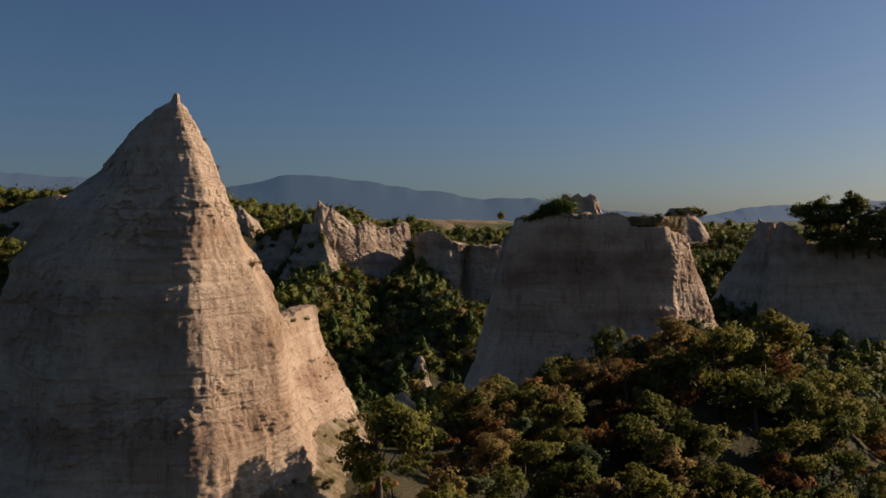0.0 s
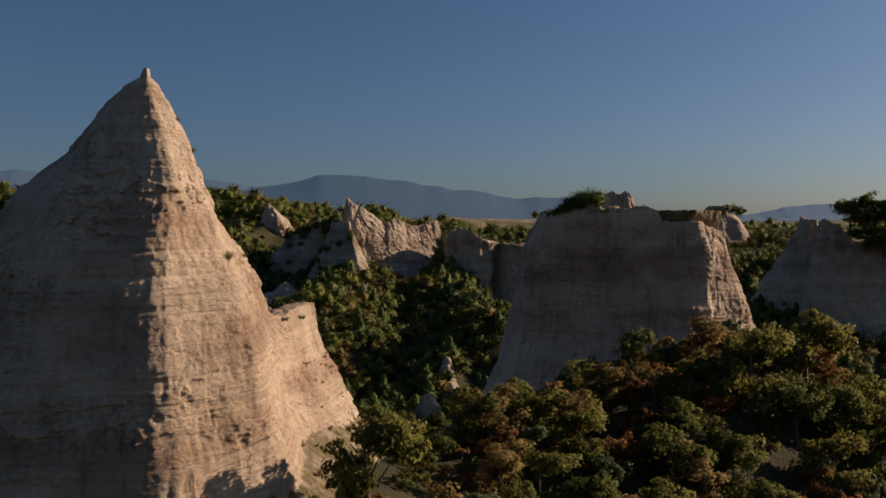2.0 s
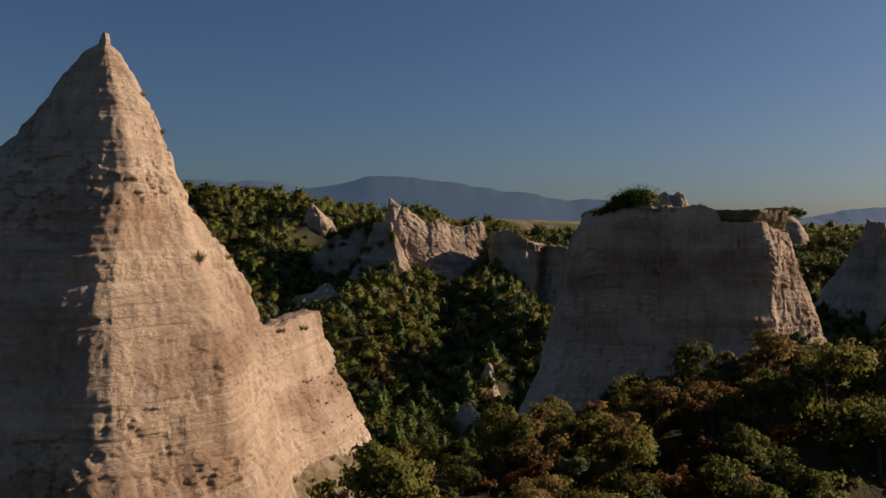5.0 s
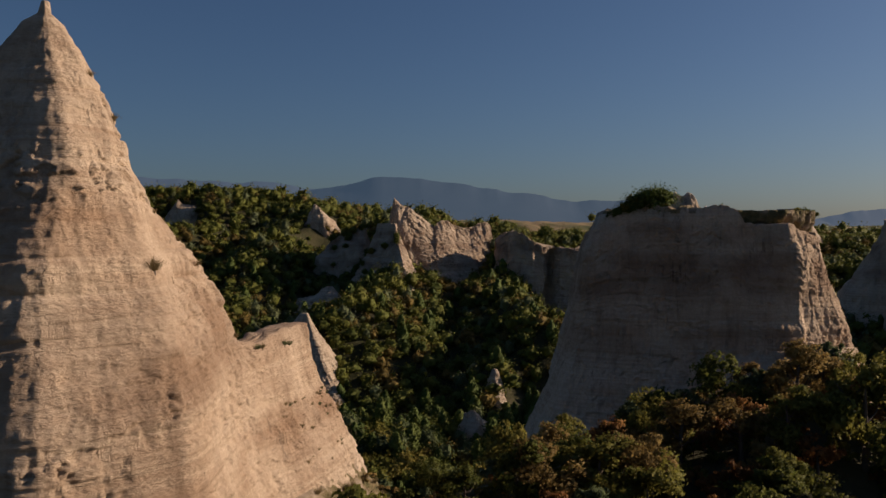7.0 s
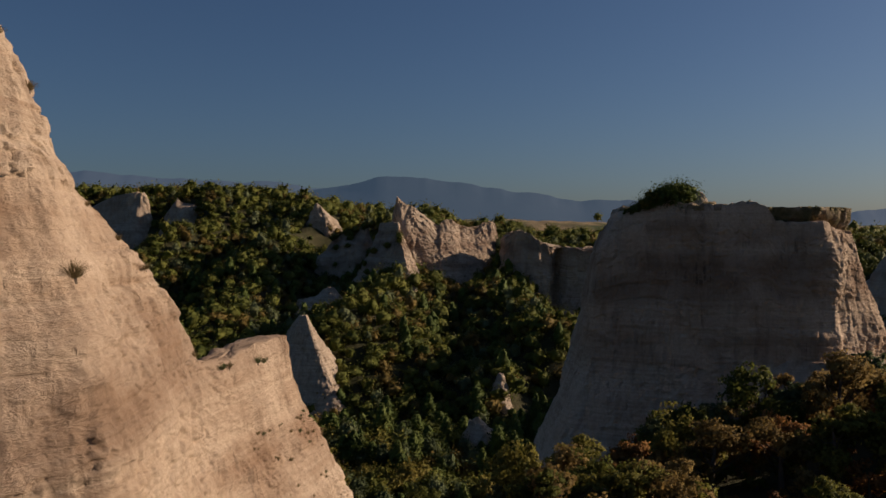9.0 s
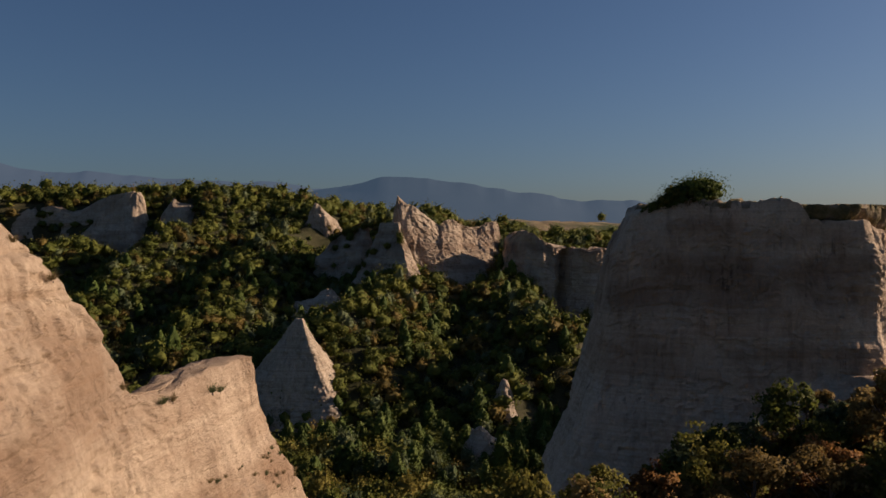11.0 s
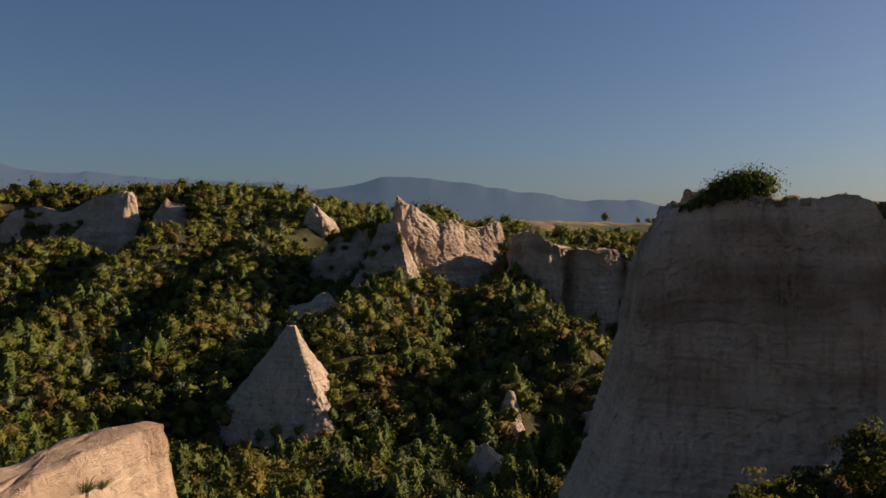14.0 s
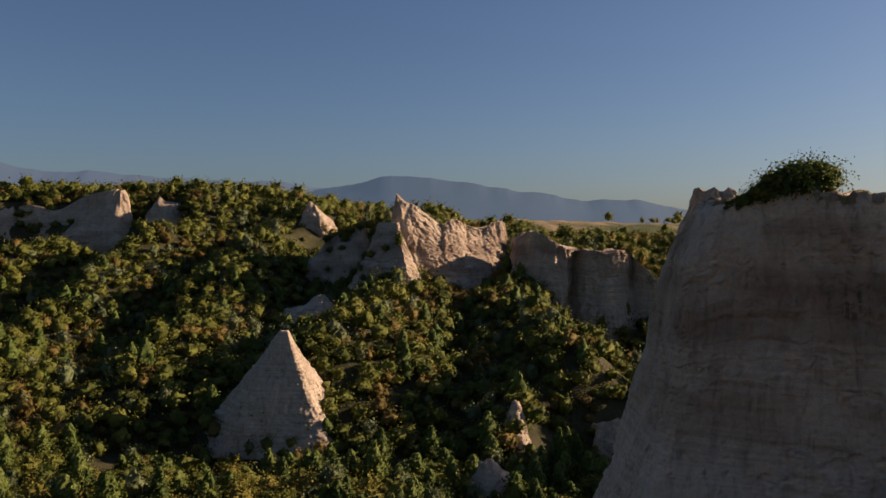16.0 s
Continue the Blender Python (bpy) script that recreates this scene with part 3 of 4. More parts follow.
def butte_top(x, y):
    z = np.interp(x, (21, 24, 26, 29, 34, 38.5, 41.6, 42.8, 44.5, 48, 51, 54, 58), (58.5, 61.4, 62.9, 63.6, 63.3, 63.5, 63.2, 61.6, 61.1, 61.0, 60.6, 59.8, 58.8))
    step = 0.5 * np.abs(vnoise(np.c_[x / 2.2, y / 9.0, 0 * x], 47)) + 0.35 * smooth(0.2, 0.3, vnoise(np.c_[x / 1.1, y / 5.0, 0 * x], 48))
    return z + 0.25 * fbm(np.c_[x / 0.9, y / 0.9, 0 * x], 3, 44) + step - 0.35 - 0.03 * (y - 134)


butte = massif("butte", "broad flat-topped sandstone butte with streaked cliff faces", 40, 143, 30)
rock("cliff", BUTTE, "", 640, 330, ROCK, "", butte,
     soft=0.3, bulk=0.5, knobs=0.06, bed=0.10, rill=0.12, rill_top=1.2, seed=37, top=butte_top, plates=0.13, flute=0.5, flute_width=4.5)
rock("turf", [(z, [(40 + (x - 40) * k, 143 + (y - 143) * k) for x, y in BUTTE[-1][1]]) for z, k in ((62.6, 0.97), (63.3, 0.965), (63.5, 0.90))],
     "thin dark turf along the rim", 300, 8, SCREE, "", butte, soft=0.35, bulk=0.5, knobs=0.3, bed=0.0, rill=0.2, seed=41,
     top=lambda x, y: butte_top(x, y) + 0.05)
rock("talus", [
    (34.0, [(30.0, 124.0), (44.0, 121.0), (57.0, 122.0), (62.0, 132.0), (50.0, 136.0), (32.0, 135.0)]),
    (40.0, [(36.0, 127.0), (46.0, 125.0), (56.0, 126.5), (59.5, 132.0), (50.0, 135.0), (36.0, 134.0)]),
    (45.5, [(43.0, 129.5), (48.0, 128.0), (54.5, 129.2), (57.2, 132.0), (50.0, 133.5), (43.0, 132.5)])],
    "pale talus at the sunlit corner", 160, 50, ROCK, "", butte, soft=0.5, bulk=0.6, knobs=0.25, bed=0.05, rill=0.4, seed=43)
FOOTPRINTS[-1] = (np.array(BUTTE[1][1]), np.array((40.0, 143.0)))

# ---- rocks across the valley ----
FAR_GROUP = "rocks across the valley"
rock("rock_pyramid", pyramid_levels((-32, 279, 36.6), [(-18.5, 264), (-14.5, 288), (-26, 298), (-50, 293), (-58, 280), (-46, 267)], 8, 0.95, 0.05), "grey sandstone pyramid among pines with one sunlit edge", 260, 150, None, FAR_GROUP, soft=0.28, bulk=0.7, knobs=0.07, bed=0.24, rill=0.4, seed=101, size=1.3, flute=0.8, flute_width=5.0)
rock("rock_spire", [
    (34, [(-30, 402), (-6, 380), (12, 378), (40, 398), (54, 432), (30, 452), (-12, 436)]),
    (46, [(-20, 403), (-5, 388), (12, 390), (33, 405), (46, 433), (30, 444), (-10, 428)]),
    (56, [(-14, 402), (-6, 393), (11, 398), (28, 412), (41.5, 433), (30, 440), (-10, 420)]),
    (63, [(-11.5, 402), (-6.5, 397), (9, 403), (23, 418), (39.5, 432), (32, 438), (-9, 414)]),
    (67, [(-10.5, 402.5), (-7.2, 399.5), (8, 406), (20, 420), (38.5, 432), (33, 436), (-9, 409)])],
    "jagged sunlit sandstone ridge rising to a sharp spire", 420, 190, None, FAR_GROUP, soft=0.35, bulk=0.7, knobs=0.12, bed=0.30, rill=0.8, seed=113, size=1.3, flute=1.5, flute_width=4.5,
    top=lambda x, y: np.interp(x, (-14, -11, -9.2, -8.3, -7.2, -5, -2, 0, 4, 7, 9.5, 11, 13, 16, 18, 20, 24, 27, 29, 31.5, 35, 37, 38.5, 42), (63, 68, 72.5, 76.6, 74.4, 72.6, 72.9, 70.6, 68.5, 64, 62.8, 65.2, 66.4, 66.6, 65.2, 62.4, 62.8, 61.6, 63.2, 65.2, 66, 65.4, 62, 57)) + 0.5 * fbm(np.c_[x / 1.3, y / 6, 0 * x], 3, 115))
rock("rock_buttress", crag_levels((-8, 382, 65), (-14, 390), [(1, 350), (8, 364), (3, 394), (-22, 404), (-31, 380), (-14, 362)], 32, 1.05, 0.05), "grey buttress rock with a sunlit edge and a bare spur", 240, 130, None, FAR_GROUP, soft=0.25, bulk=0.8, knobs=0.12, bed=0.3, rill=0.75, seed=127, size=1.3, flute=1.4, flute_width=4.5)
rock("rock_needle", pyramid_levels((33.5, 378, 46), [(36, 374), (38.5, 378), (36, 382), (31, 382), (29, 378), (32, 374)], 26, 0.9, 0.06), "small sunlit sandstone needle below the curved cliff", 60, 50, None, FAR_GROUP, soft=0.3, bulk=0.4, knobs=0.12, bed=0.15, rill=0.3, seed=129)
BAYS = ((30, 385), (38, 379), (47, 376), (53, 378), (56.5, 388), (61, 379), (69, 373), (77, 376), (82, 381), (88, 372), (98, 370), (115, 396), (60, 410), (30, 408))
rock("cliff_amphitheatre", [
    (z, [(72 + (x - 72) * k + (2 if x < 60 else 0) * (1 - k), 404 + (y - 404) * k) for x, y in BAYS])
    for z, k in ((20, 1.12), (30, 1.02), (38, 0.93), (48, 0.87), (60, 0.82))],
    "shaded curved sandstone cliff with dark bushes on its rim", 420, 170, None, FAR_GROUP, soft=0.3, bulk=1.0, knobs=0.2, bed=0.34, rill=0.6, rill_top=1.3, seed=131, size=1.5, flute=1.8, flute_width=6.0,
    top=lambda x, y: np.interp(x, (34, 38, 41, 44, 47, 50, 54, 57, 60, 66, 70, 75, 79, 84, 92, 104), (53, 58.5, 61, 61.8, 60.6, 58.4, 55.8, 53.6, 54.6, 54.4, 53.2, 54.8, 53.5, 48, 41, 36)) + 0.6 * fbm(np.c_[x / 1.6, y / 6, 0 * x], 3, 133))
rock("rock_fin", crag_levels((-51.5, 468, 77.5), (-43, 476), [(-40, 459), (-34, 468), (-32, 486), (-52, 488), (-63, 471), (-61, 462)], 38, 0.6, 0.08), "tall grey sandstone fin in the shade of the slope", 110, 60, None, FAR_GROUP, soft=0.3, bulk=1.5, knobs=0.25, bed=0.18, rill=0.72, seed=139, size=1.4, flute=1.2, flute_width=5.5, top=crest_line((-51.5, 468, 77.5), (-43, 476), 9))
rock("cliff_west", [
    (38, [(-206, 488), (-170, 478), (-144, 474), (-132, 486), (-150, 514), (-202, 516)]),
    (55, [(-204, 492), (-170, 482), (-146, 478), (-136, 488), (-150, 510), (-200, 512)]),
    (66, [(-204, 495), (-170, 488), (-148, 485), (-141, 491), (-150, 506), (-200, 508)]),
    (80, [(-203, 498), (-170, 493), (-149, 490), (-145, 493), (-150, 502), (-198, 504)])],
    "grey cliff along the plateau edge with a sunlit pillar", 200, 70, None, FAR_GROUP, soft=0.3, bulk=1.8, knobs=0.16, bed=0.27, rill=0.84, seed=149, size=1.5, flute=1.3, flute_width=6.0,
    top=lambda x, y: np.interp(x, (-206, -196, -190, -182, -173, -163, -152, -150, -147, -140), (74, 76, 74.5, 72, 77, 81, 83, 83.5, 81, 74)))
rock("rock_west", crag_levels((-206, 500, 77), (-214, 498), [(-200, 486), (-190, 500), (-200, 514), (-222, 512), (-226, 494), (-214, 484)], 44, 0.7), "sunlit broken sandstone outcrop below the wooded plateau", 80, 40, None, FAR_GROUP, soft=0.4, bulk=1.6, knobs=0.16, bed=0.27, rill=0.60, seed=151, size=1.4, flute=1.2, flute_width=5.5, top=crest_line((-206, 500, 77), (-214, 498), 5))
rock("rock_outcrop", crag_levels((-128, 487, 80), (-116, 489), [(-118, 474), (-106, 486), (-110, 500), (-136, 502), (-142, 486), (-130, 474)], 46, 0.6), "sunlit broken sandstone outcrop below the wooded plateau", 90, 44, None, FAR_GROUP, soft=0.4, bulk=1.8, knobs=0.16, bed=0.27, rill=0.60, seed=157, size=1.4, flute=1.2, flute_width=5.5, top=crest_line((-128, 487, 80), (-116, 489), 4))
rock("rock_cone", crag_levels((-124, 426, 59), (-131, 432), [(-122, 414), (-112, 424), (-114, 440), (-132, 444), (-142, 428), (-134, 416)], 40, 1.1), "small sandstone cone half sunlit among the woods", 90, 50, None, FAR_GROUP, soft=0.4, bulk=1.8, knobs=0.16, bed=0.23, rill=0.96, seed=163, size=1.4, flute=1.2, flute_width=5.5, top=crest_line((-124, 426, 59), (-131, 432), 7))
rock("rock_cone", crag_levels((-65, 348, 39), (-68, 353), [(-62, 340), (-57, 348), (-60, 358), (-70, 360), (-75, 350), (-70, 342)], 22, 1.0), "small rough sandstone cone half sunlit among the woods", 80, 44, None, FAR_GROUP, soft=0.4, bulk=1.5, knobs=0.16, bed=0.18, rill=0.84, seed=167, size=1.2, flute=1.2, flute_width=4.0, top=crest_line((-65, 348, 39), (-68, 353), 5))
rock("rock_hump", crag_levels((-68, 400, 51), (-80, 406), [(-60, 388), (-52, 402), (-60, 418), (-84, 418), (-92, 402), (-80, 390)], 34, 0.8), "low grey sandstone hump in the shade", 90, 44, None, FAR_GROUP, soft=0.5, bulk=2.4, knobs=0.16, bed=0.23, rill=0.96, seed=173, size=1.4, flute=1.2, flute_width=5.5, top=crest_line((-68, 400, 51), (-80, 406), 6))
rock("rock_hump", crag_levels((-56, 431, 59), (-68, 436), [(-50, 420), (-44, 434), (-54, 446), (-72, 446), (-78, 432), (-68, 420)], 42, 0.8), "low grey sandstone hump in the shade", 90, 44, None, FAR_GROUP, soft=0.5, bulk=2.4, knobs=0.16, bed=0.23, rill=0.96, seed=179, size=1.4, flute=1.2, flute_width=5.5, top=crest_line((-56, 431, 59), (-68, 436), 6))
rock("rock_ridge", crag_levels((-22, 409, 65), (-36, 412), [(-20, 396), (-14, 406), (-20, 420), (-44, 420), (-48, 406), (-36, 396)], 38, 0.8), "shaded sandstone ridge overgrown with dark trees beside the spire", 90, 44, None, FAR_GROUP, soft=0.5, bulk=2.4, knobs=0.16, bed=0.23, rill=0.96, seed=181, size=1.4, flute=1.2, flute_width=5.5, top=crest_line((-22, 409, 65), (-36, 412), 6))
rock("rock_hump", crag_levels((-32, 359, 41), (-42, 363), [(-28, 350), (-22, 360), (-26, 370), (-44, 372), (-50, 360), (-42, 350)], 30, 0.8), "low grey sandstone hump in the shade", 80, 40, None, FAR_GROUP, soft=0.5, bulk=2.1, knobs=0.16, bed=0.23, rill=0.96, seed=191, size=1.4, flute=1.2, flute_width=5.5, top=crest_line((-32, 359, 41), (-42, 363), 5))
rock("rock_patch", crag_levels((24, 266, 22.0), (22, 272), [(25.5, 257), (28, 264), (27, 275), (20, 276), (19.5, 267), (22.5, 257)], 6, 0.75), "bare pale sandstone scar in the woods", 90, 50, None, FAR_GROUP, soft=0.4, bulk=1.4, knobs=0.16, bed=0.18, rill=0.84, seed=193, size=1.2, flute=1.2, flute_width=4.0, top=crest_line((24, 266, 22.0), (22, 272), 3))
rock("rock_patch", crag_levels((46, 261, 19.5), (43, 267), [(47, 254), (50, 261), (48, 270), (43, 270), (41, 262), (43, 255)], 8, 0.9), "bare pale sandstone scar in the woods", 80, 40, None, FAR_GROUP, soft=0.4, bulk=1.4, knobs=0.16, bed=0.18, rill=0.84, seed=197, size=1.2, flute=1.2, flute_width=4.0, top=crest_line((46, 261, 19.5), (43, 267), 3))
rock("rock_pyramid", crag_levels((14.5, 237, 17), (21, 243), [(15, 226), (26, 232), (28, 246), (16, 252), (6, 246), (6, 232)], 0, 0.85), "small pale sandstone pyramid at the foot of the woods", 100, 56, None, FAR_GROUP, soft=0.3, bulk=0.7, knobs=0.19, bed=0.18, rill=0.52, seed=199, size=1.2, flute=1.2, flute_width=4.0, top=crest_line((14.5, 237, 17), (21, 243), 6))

# ---- rocks to the east, behind the near butte ----
EAST_GROUP = "rocks east of the butte"
rock("butte", [
    (18, [(141, 276), (160, 268), (205, 268), (225, 285), (205, 310), (160, 308)]),
    (34, [(146, 278), (162, 273), (204, 272), (220, 286), (204, 306), (160, 304)]),
    (50, [(151, 280), (164, 276), (203, 275), (216, 286), (203, 303), (161, 300)]),
    (62, [(155, 282), (165, 278), (202, 277), (213, 287), (202, 301), (162, 298)])],
    "broad shaded sandstone butte overgrown with dark bushes", 200, 80, None, EAST_GROUP, soft=0.35, bulk=1.2, knobs=0.19, bed=0.23, rill=0.45, seed=211, size=1.4, flute=1.2, flute_width=5.5,
    top=lambda x, y: np.interp(x, (150, 155, 158, 166, 180, 220), (58, 64, 62, 55, 56, 58)))
rock("rock_pyramid", crag_levels((163, 304, 65.5), (172, 312), [(150, 284), (176, 290), (186, 312), (168, 330), (140, 326), (132, 300)], 20, 1.05), "grey shaded sandstone pyramid beside a dark gully", 120, 64, None, EAST_GROUP, soft=0.4, bulk=1.2, knobs=0.23, bed=0.23, rill=0.60, seed=223, size=1.4, flute=1.2, flute_width=5.5, top=crest_line((163, 304, 65.5), (172, 312), 6))
rock("rock_mound", pyramid_levels((208, 484, 74), [(200, 462), (224, 466), (236, 488), (222, 510), (190, 508), (182, 480)], 40, 0.55, 0.25), "rounded grey sandstone mound topped with trees", 110, 56, None, EAST_GROUP, soft=0.5, bulk=1.6, knobs=0.23, bed=0.23, rill=0.60, seed=227, size=1.4, flute=1.2, flute_width=5.5)
rock("rock_pinnacle", [
    (50, [(108, 414), (120, 406), (138, 410), (146, 422), (130, 434), (108, 430)]),
    (70, [(113, 417), (121, 411), (134, 413), (140, 421), (130, 428), (114, 426)]),
    (79, [(115.5, 418), (121, 415), (132, 416), (136, 420), (129, 424), (116, 423)])],
    "jagged sandstone pinnacle behind the butte", 200, 110, None, EAST_GROUP, soft=0.3, bulk=1.0, knobs=0.3, bed=0.27, rill=0.6, seed=229, size=1.3, flute=1.8, flute_width=4.0,
    top=lambda x, y: np.interp(x, (112, 114.5, 117, 119, 121, 124, 127, 130, 132, 134, 137), (73, 78.5, 80.6, 78.2, 78.8, 80.4, 77.4, 80.2, 79.6, 76.5, 72)) - 0.4 * np.abs(y - 419))


# ---- woods ----
rng = np.random.default_rng(7)


def unit(v):
    return v / (np.linalg.norm(v, axis=-1, keepdims=True) + 1e-9)


def leaf_cards(centres, ways, soft, size, r):
    """Small four-cornered leaf sprays at the centres, each facing roughly its way, bent along the middle; soft: the ways by which they are shaded."""
    n = len(centres)
    a = unit(np.cross(ways, r.normal(size=(n, 3))))
    b = np.cross(ways, a)
    s = size * r.uniform(0.6, 1.3, (n, 1))
    t = s * r.uniform(0.55, 0.95, (n, 1))
    lift = ways * s * r.uniform(-0.25, 0.25, (n, 1))
    c = np.stack([centres - a * s + lift, centres - b * t - lift, centres + a * s + lift, centres + b * t - lift], 1)
    return c.reshape(-1, 3), np.arange(4 * n).reshape(n, 4), np.repeat(soft, 4, 0)


def crown_broad(r, tall, wide, clumps, leaves, size):
    """A rounded broadleaved crown: boughs on an uneven dome, each carrying a few loose clumps of leaf sprays."""
    cs, ws, ss = [], [], []
    skew = r.normal(0, 0.08, 2) * wide
    boughs = max(4, clumps // 5)
    for b in range(boughs):
        ang, up = 2.4 * b + r.uniform(-0.5, 0.5), -0.75 + 1.75 * ((b * 0.618) % 1)
        rad = wide * 0.5 * math.sqrt(max(0.05, 1 - max(up, 0.7 * up) ** 2 * 0.88)) * r.uniform(0.5, 0.86)
        hub = np.array([rad * math.cos(ang) + skew[0], rad * math.sin(ang) + skew[1], tall * (0.55 + 0.34 * up) + r.uniform(-0.06, 0.06) * tall])
        for i in range(5):
            mid = hub + r.normal(0, 0.085, 3) * wide * (1, 1, 0.7)
            big = wide * r.uniform(0.06, 0.135)
            d = unit(r.normal(size=(leaves, 3)) + (0, 0, 0.3))
            k = big * r.uniform(0.45, 1.15, (leaves, 1)) * (1, 1, 0.75)
            cs.append(mid + d * k)
            ws.append(unit(d + 0.6 * r.normal(size=(leaves, 3))))
            out = unit((mid - (0, 0, tall * 0.5)) / wide)
            ss.append(unit(0.6 * d + 0.6 * out + (0, 0, 0.15) + 0.2 * r.normal(size=(leaves, 3))))
    return leaf_cards(np.vstack(cs), np.vstack(ws), np.vstack(ss), size, r)


def crown_full(r, tall, wide, leaves, size, nu, nv, cone):
    """A dense crown: a lobed heart under a broken coat of leaf sprays, round or, with cone, tapering to a tip."""
    off = r.uniform(0, 50)

    def surface(th, ph, k):
        """Points on the crown's coat: th 0 at the top to 1 below, ph round it."""
        d = np.stack([np.sin(th * math.pi) * np.cos(ph), np.sin(th * math.pi) * np.sin(ph), np.cos(th * math.pi)], -1)
        if cone:
            reach = wide * 0.5 * np.minimum(th * 1.25, 1) ** 0.5 * np.sqrt(np.clip((1 - th) * 6, 0, 1)) + 0.05
            at = np.stack([np.cos(ph) * reach, np.sin(ph) * reach, tall * (0.98 - 0.86 * th)], -1)
            q = np.stack([np.cos(ph) * 1.5, np.sin(ph) * 1.5, th * 6.5], -1)
        else:
            at = d * (wide * 0.5, wide * 0.5, tall * 0.46)
            q = d * 2.9
        flat = q.reshape(-1, 3) + off
        lump = (0.72 + 0.55 * np.abs(fbm(flat, 3, 3, 0.6)) + 0.16 * vnoise(flat * 0.5, 9)).reshape(th.shape)
        if cone:
            at[..., :2] *= (lump * k)[..., None]
            return at
        return at * (lump * k)[..., None] + (0, 0, tall * 0.52)

    th, ph = np.meshgrid(np.linspace(0.02, 0.95, nv), np.linspace(0, 2 * math.pi, nu, endpoint=False), indexing="ij")
    heart = surface(th, ph, 0.72)
    du, dv = np.roll(heart, -1, 1) - np.roll(heart, 1, 1), np.gradient(heart, axis=0)
    n0 = unit(np.cross(dv, du))
    axis = heart - np.array([0, 0, tall * 0.5])
    n0 = np.where(((n0 * axis).sum(-1).mean() < 0), -n0, n0)
    t1 = np.arccos(np.clip(1 - 2 * r.uniform(0, 0.9, leaves), -1, 1)) / math.pi
    if cone:
        t1 = np.sqrt(r.uniform(0, 0.92, leaves))
    p1 = r.uniform(0, 2 * math.pi, leaves)
    at = surface(t1, p1, r.uniform(0.7, 1.2, leaves))
    base = n0[np.clip(((t1 - 0.02) / 0.93 * (nv - 1)).round().astype(int), 0, nv - 1), (p1 / (2 * math.pi) * nu).round().astype(int) % nu]
    v1, f1, n1 = leaf_cards(at, unit(base + 0.6 * r.normal(size=(leaves, 3))), unit(base + (0, 0, 0.15) + 0.6 * r.normal(size=(leaves, 3))), size, r)
    v0, f0 = heart.reshape(-1, 3), grid_faces(nu, nv, True)
    return np.vstack([v0, v1]), np.vstack([f0[:, ::-1], f1 + len(v0)]), np.vstack([unit(n0.reshape(-1, 3) + 0.5 * r.normal(size=v0.shape)), n1])


def full(tall, wide, leaves, size, nu=16, nv=11, cone=False):
    return lambda r: crown_full(r, tall, wide, leaves, size, nu, nv, cone)


def tube(path, radii, sides=6):
    path, radii = np.asarray(path, float), np.asarray(radii, float)
    ang = np.linspace(0, 2 * math.pi, sides, endpoint=False)
    v = (path[:, None] + np.stack([np.cos(ang), np.sin(ang), 0 * ang], -1)[None] * radii[:, None, None]).reshape(-1, 3)
    return v, grid_faces(sides, len(path), True)


def join(pieces):
    vs, fs, n = [], [], 0
    for v, f in pieces:
        vs.append(v), fs.append(f + n)
        n += len(v)
    return np.vstack(vs), np.vstack(fs)


def limbs(r, tall, wide, count):
    """A tapered, slightly bent trunk with limbs that reach into the crown."""
    lean = r.normal(0, 0.05 * tall, 2)
    z = np.linspace(-0.4, 0.72 * tall, 7)
    f = (z - z[0]) / (z[-1] - z[0])
    path = np.c_[lean[0] * f**2, lean[1] * f**2, z]
    thick = 0.028 * tall + 0.05
    out = [tube(path, thick * (1.25 - f))]
    for i in range(count):
        k = r.uniform(0.35, 0.85)
        at = np.array([np.interp(k, f, path[:, d]) for d in range(3)])
        ang = 2.4 * i + r.uniform(-0.5, 0.5)
        end = at + np.array([math.cos(ang) * wide * 0.36, math.sin(ang) * wide * 0.36, tall * r.uniform(0.08, 0.25)])
        mid = (at + end) / 2 + (0, 0, -0.04 * tall)
        out.append(tube([at, mid, end], np.array([0.5, 0.3, 0.08]) * thick, 5))
    return join(out)


def tree_kind(name, label, crown, material, seed, tall, wide, limb_count=6, category="tree"):
    """One model of a tree, with its trunk and its crown as parts, to be copied."""
    r = np.random.default_rng(seed)
    ob = tagged(new(name), label, category)
    tv, tf = limbs(r, tall, wide, limb_count)
    part("trunk", mesh_from("trunk", tv, tf, BARK), ob)
    cv, cf, cn = crown(r)
    part("crown", mesh_from("crown", cv, cf, material, True, cn), ob)
    return ob


def broad(tall, wide, clumps, leaves, size):
    return lambda r: crown_broad(r, tall, wide, clumps, leaves, size)


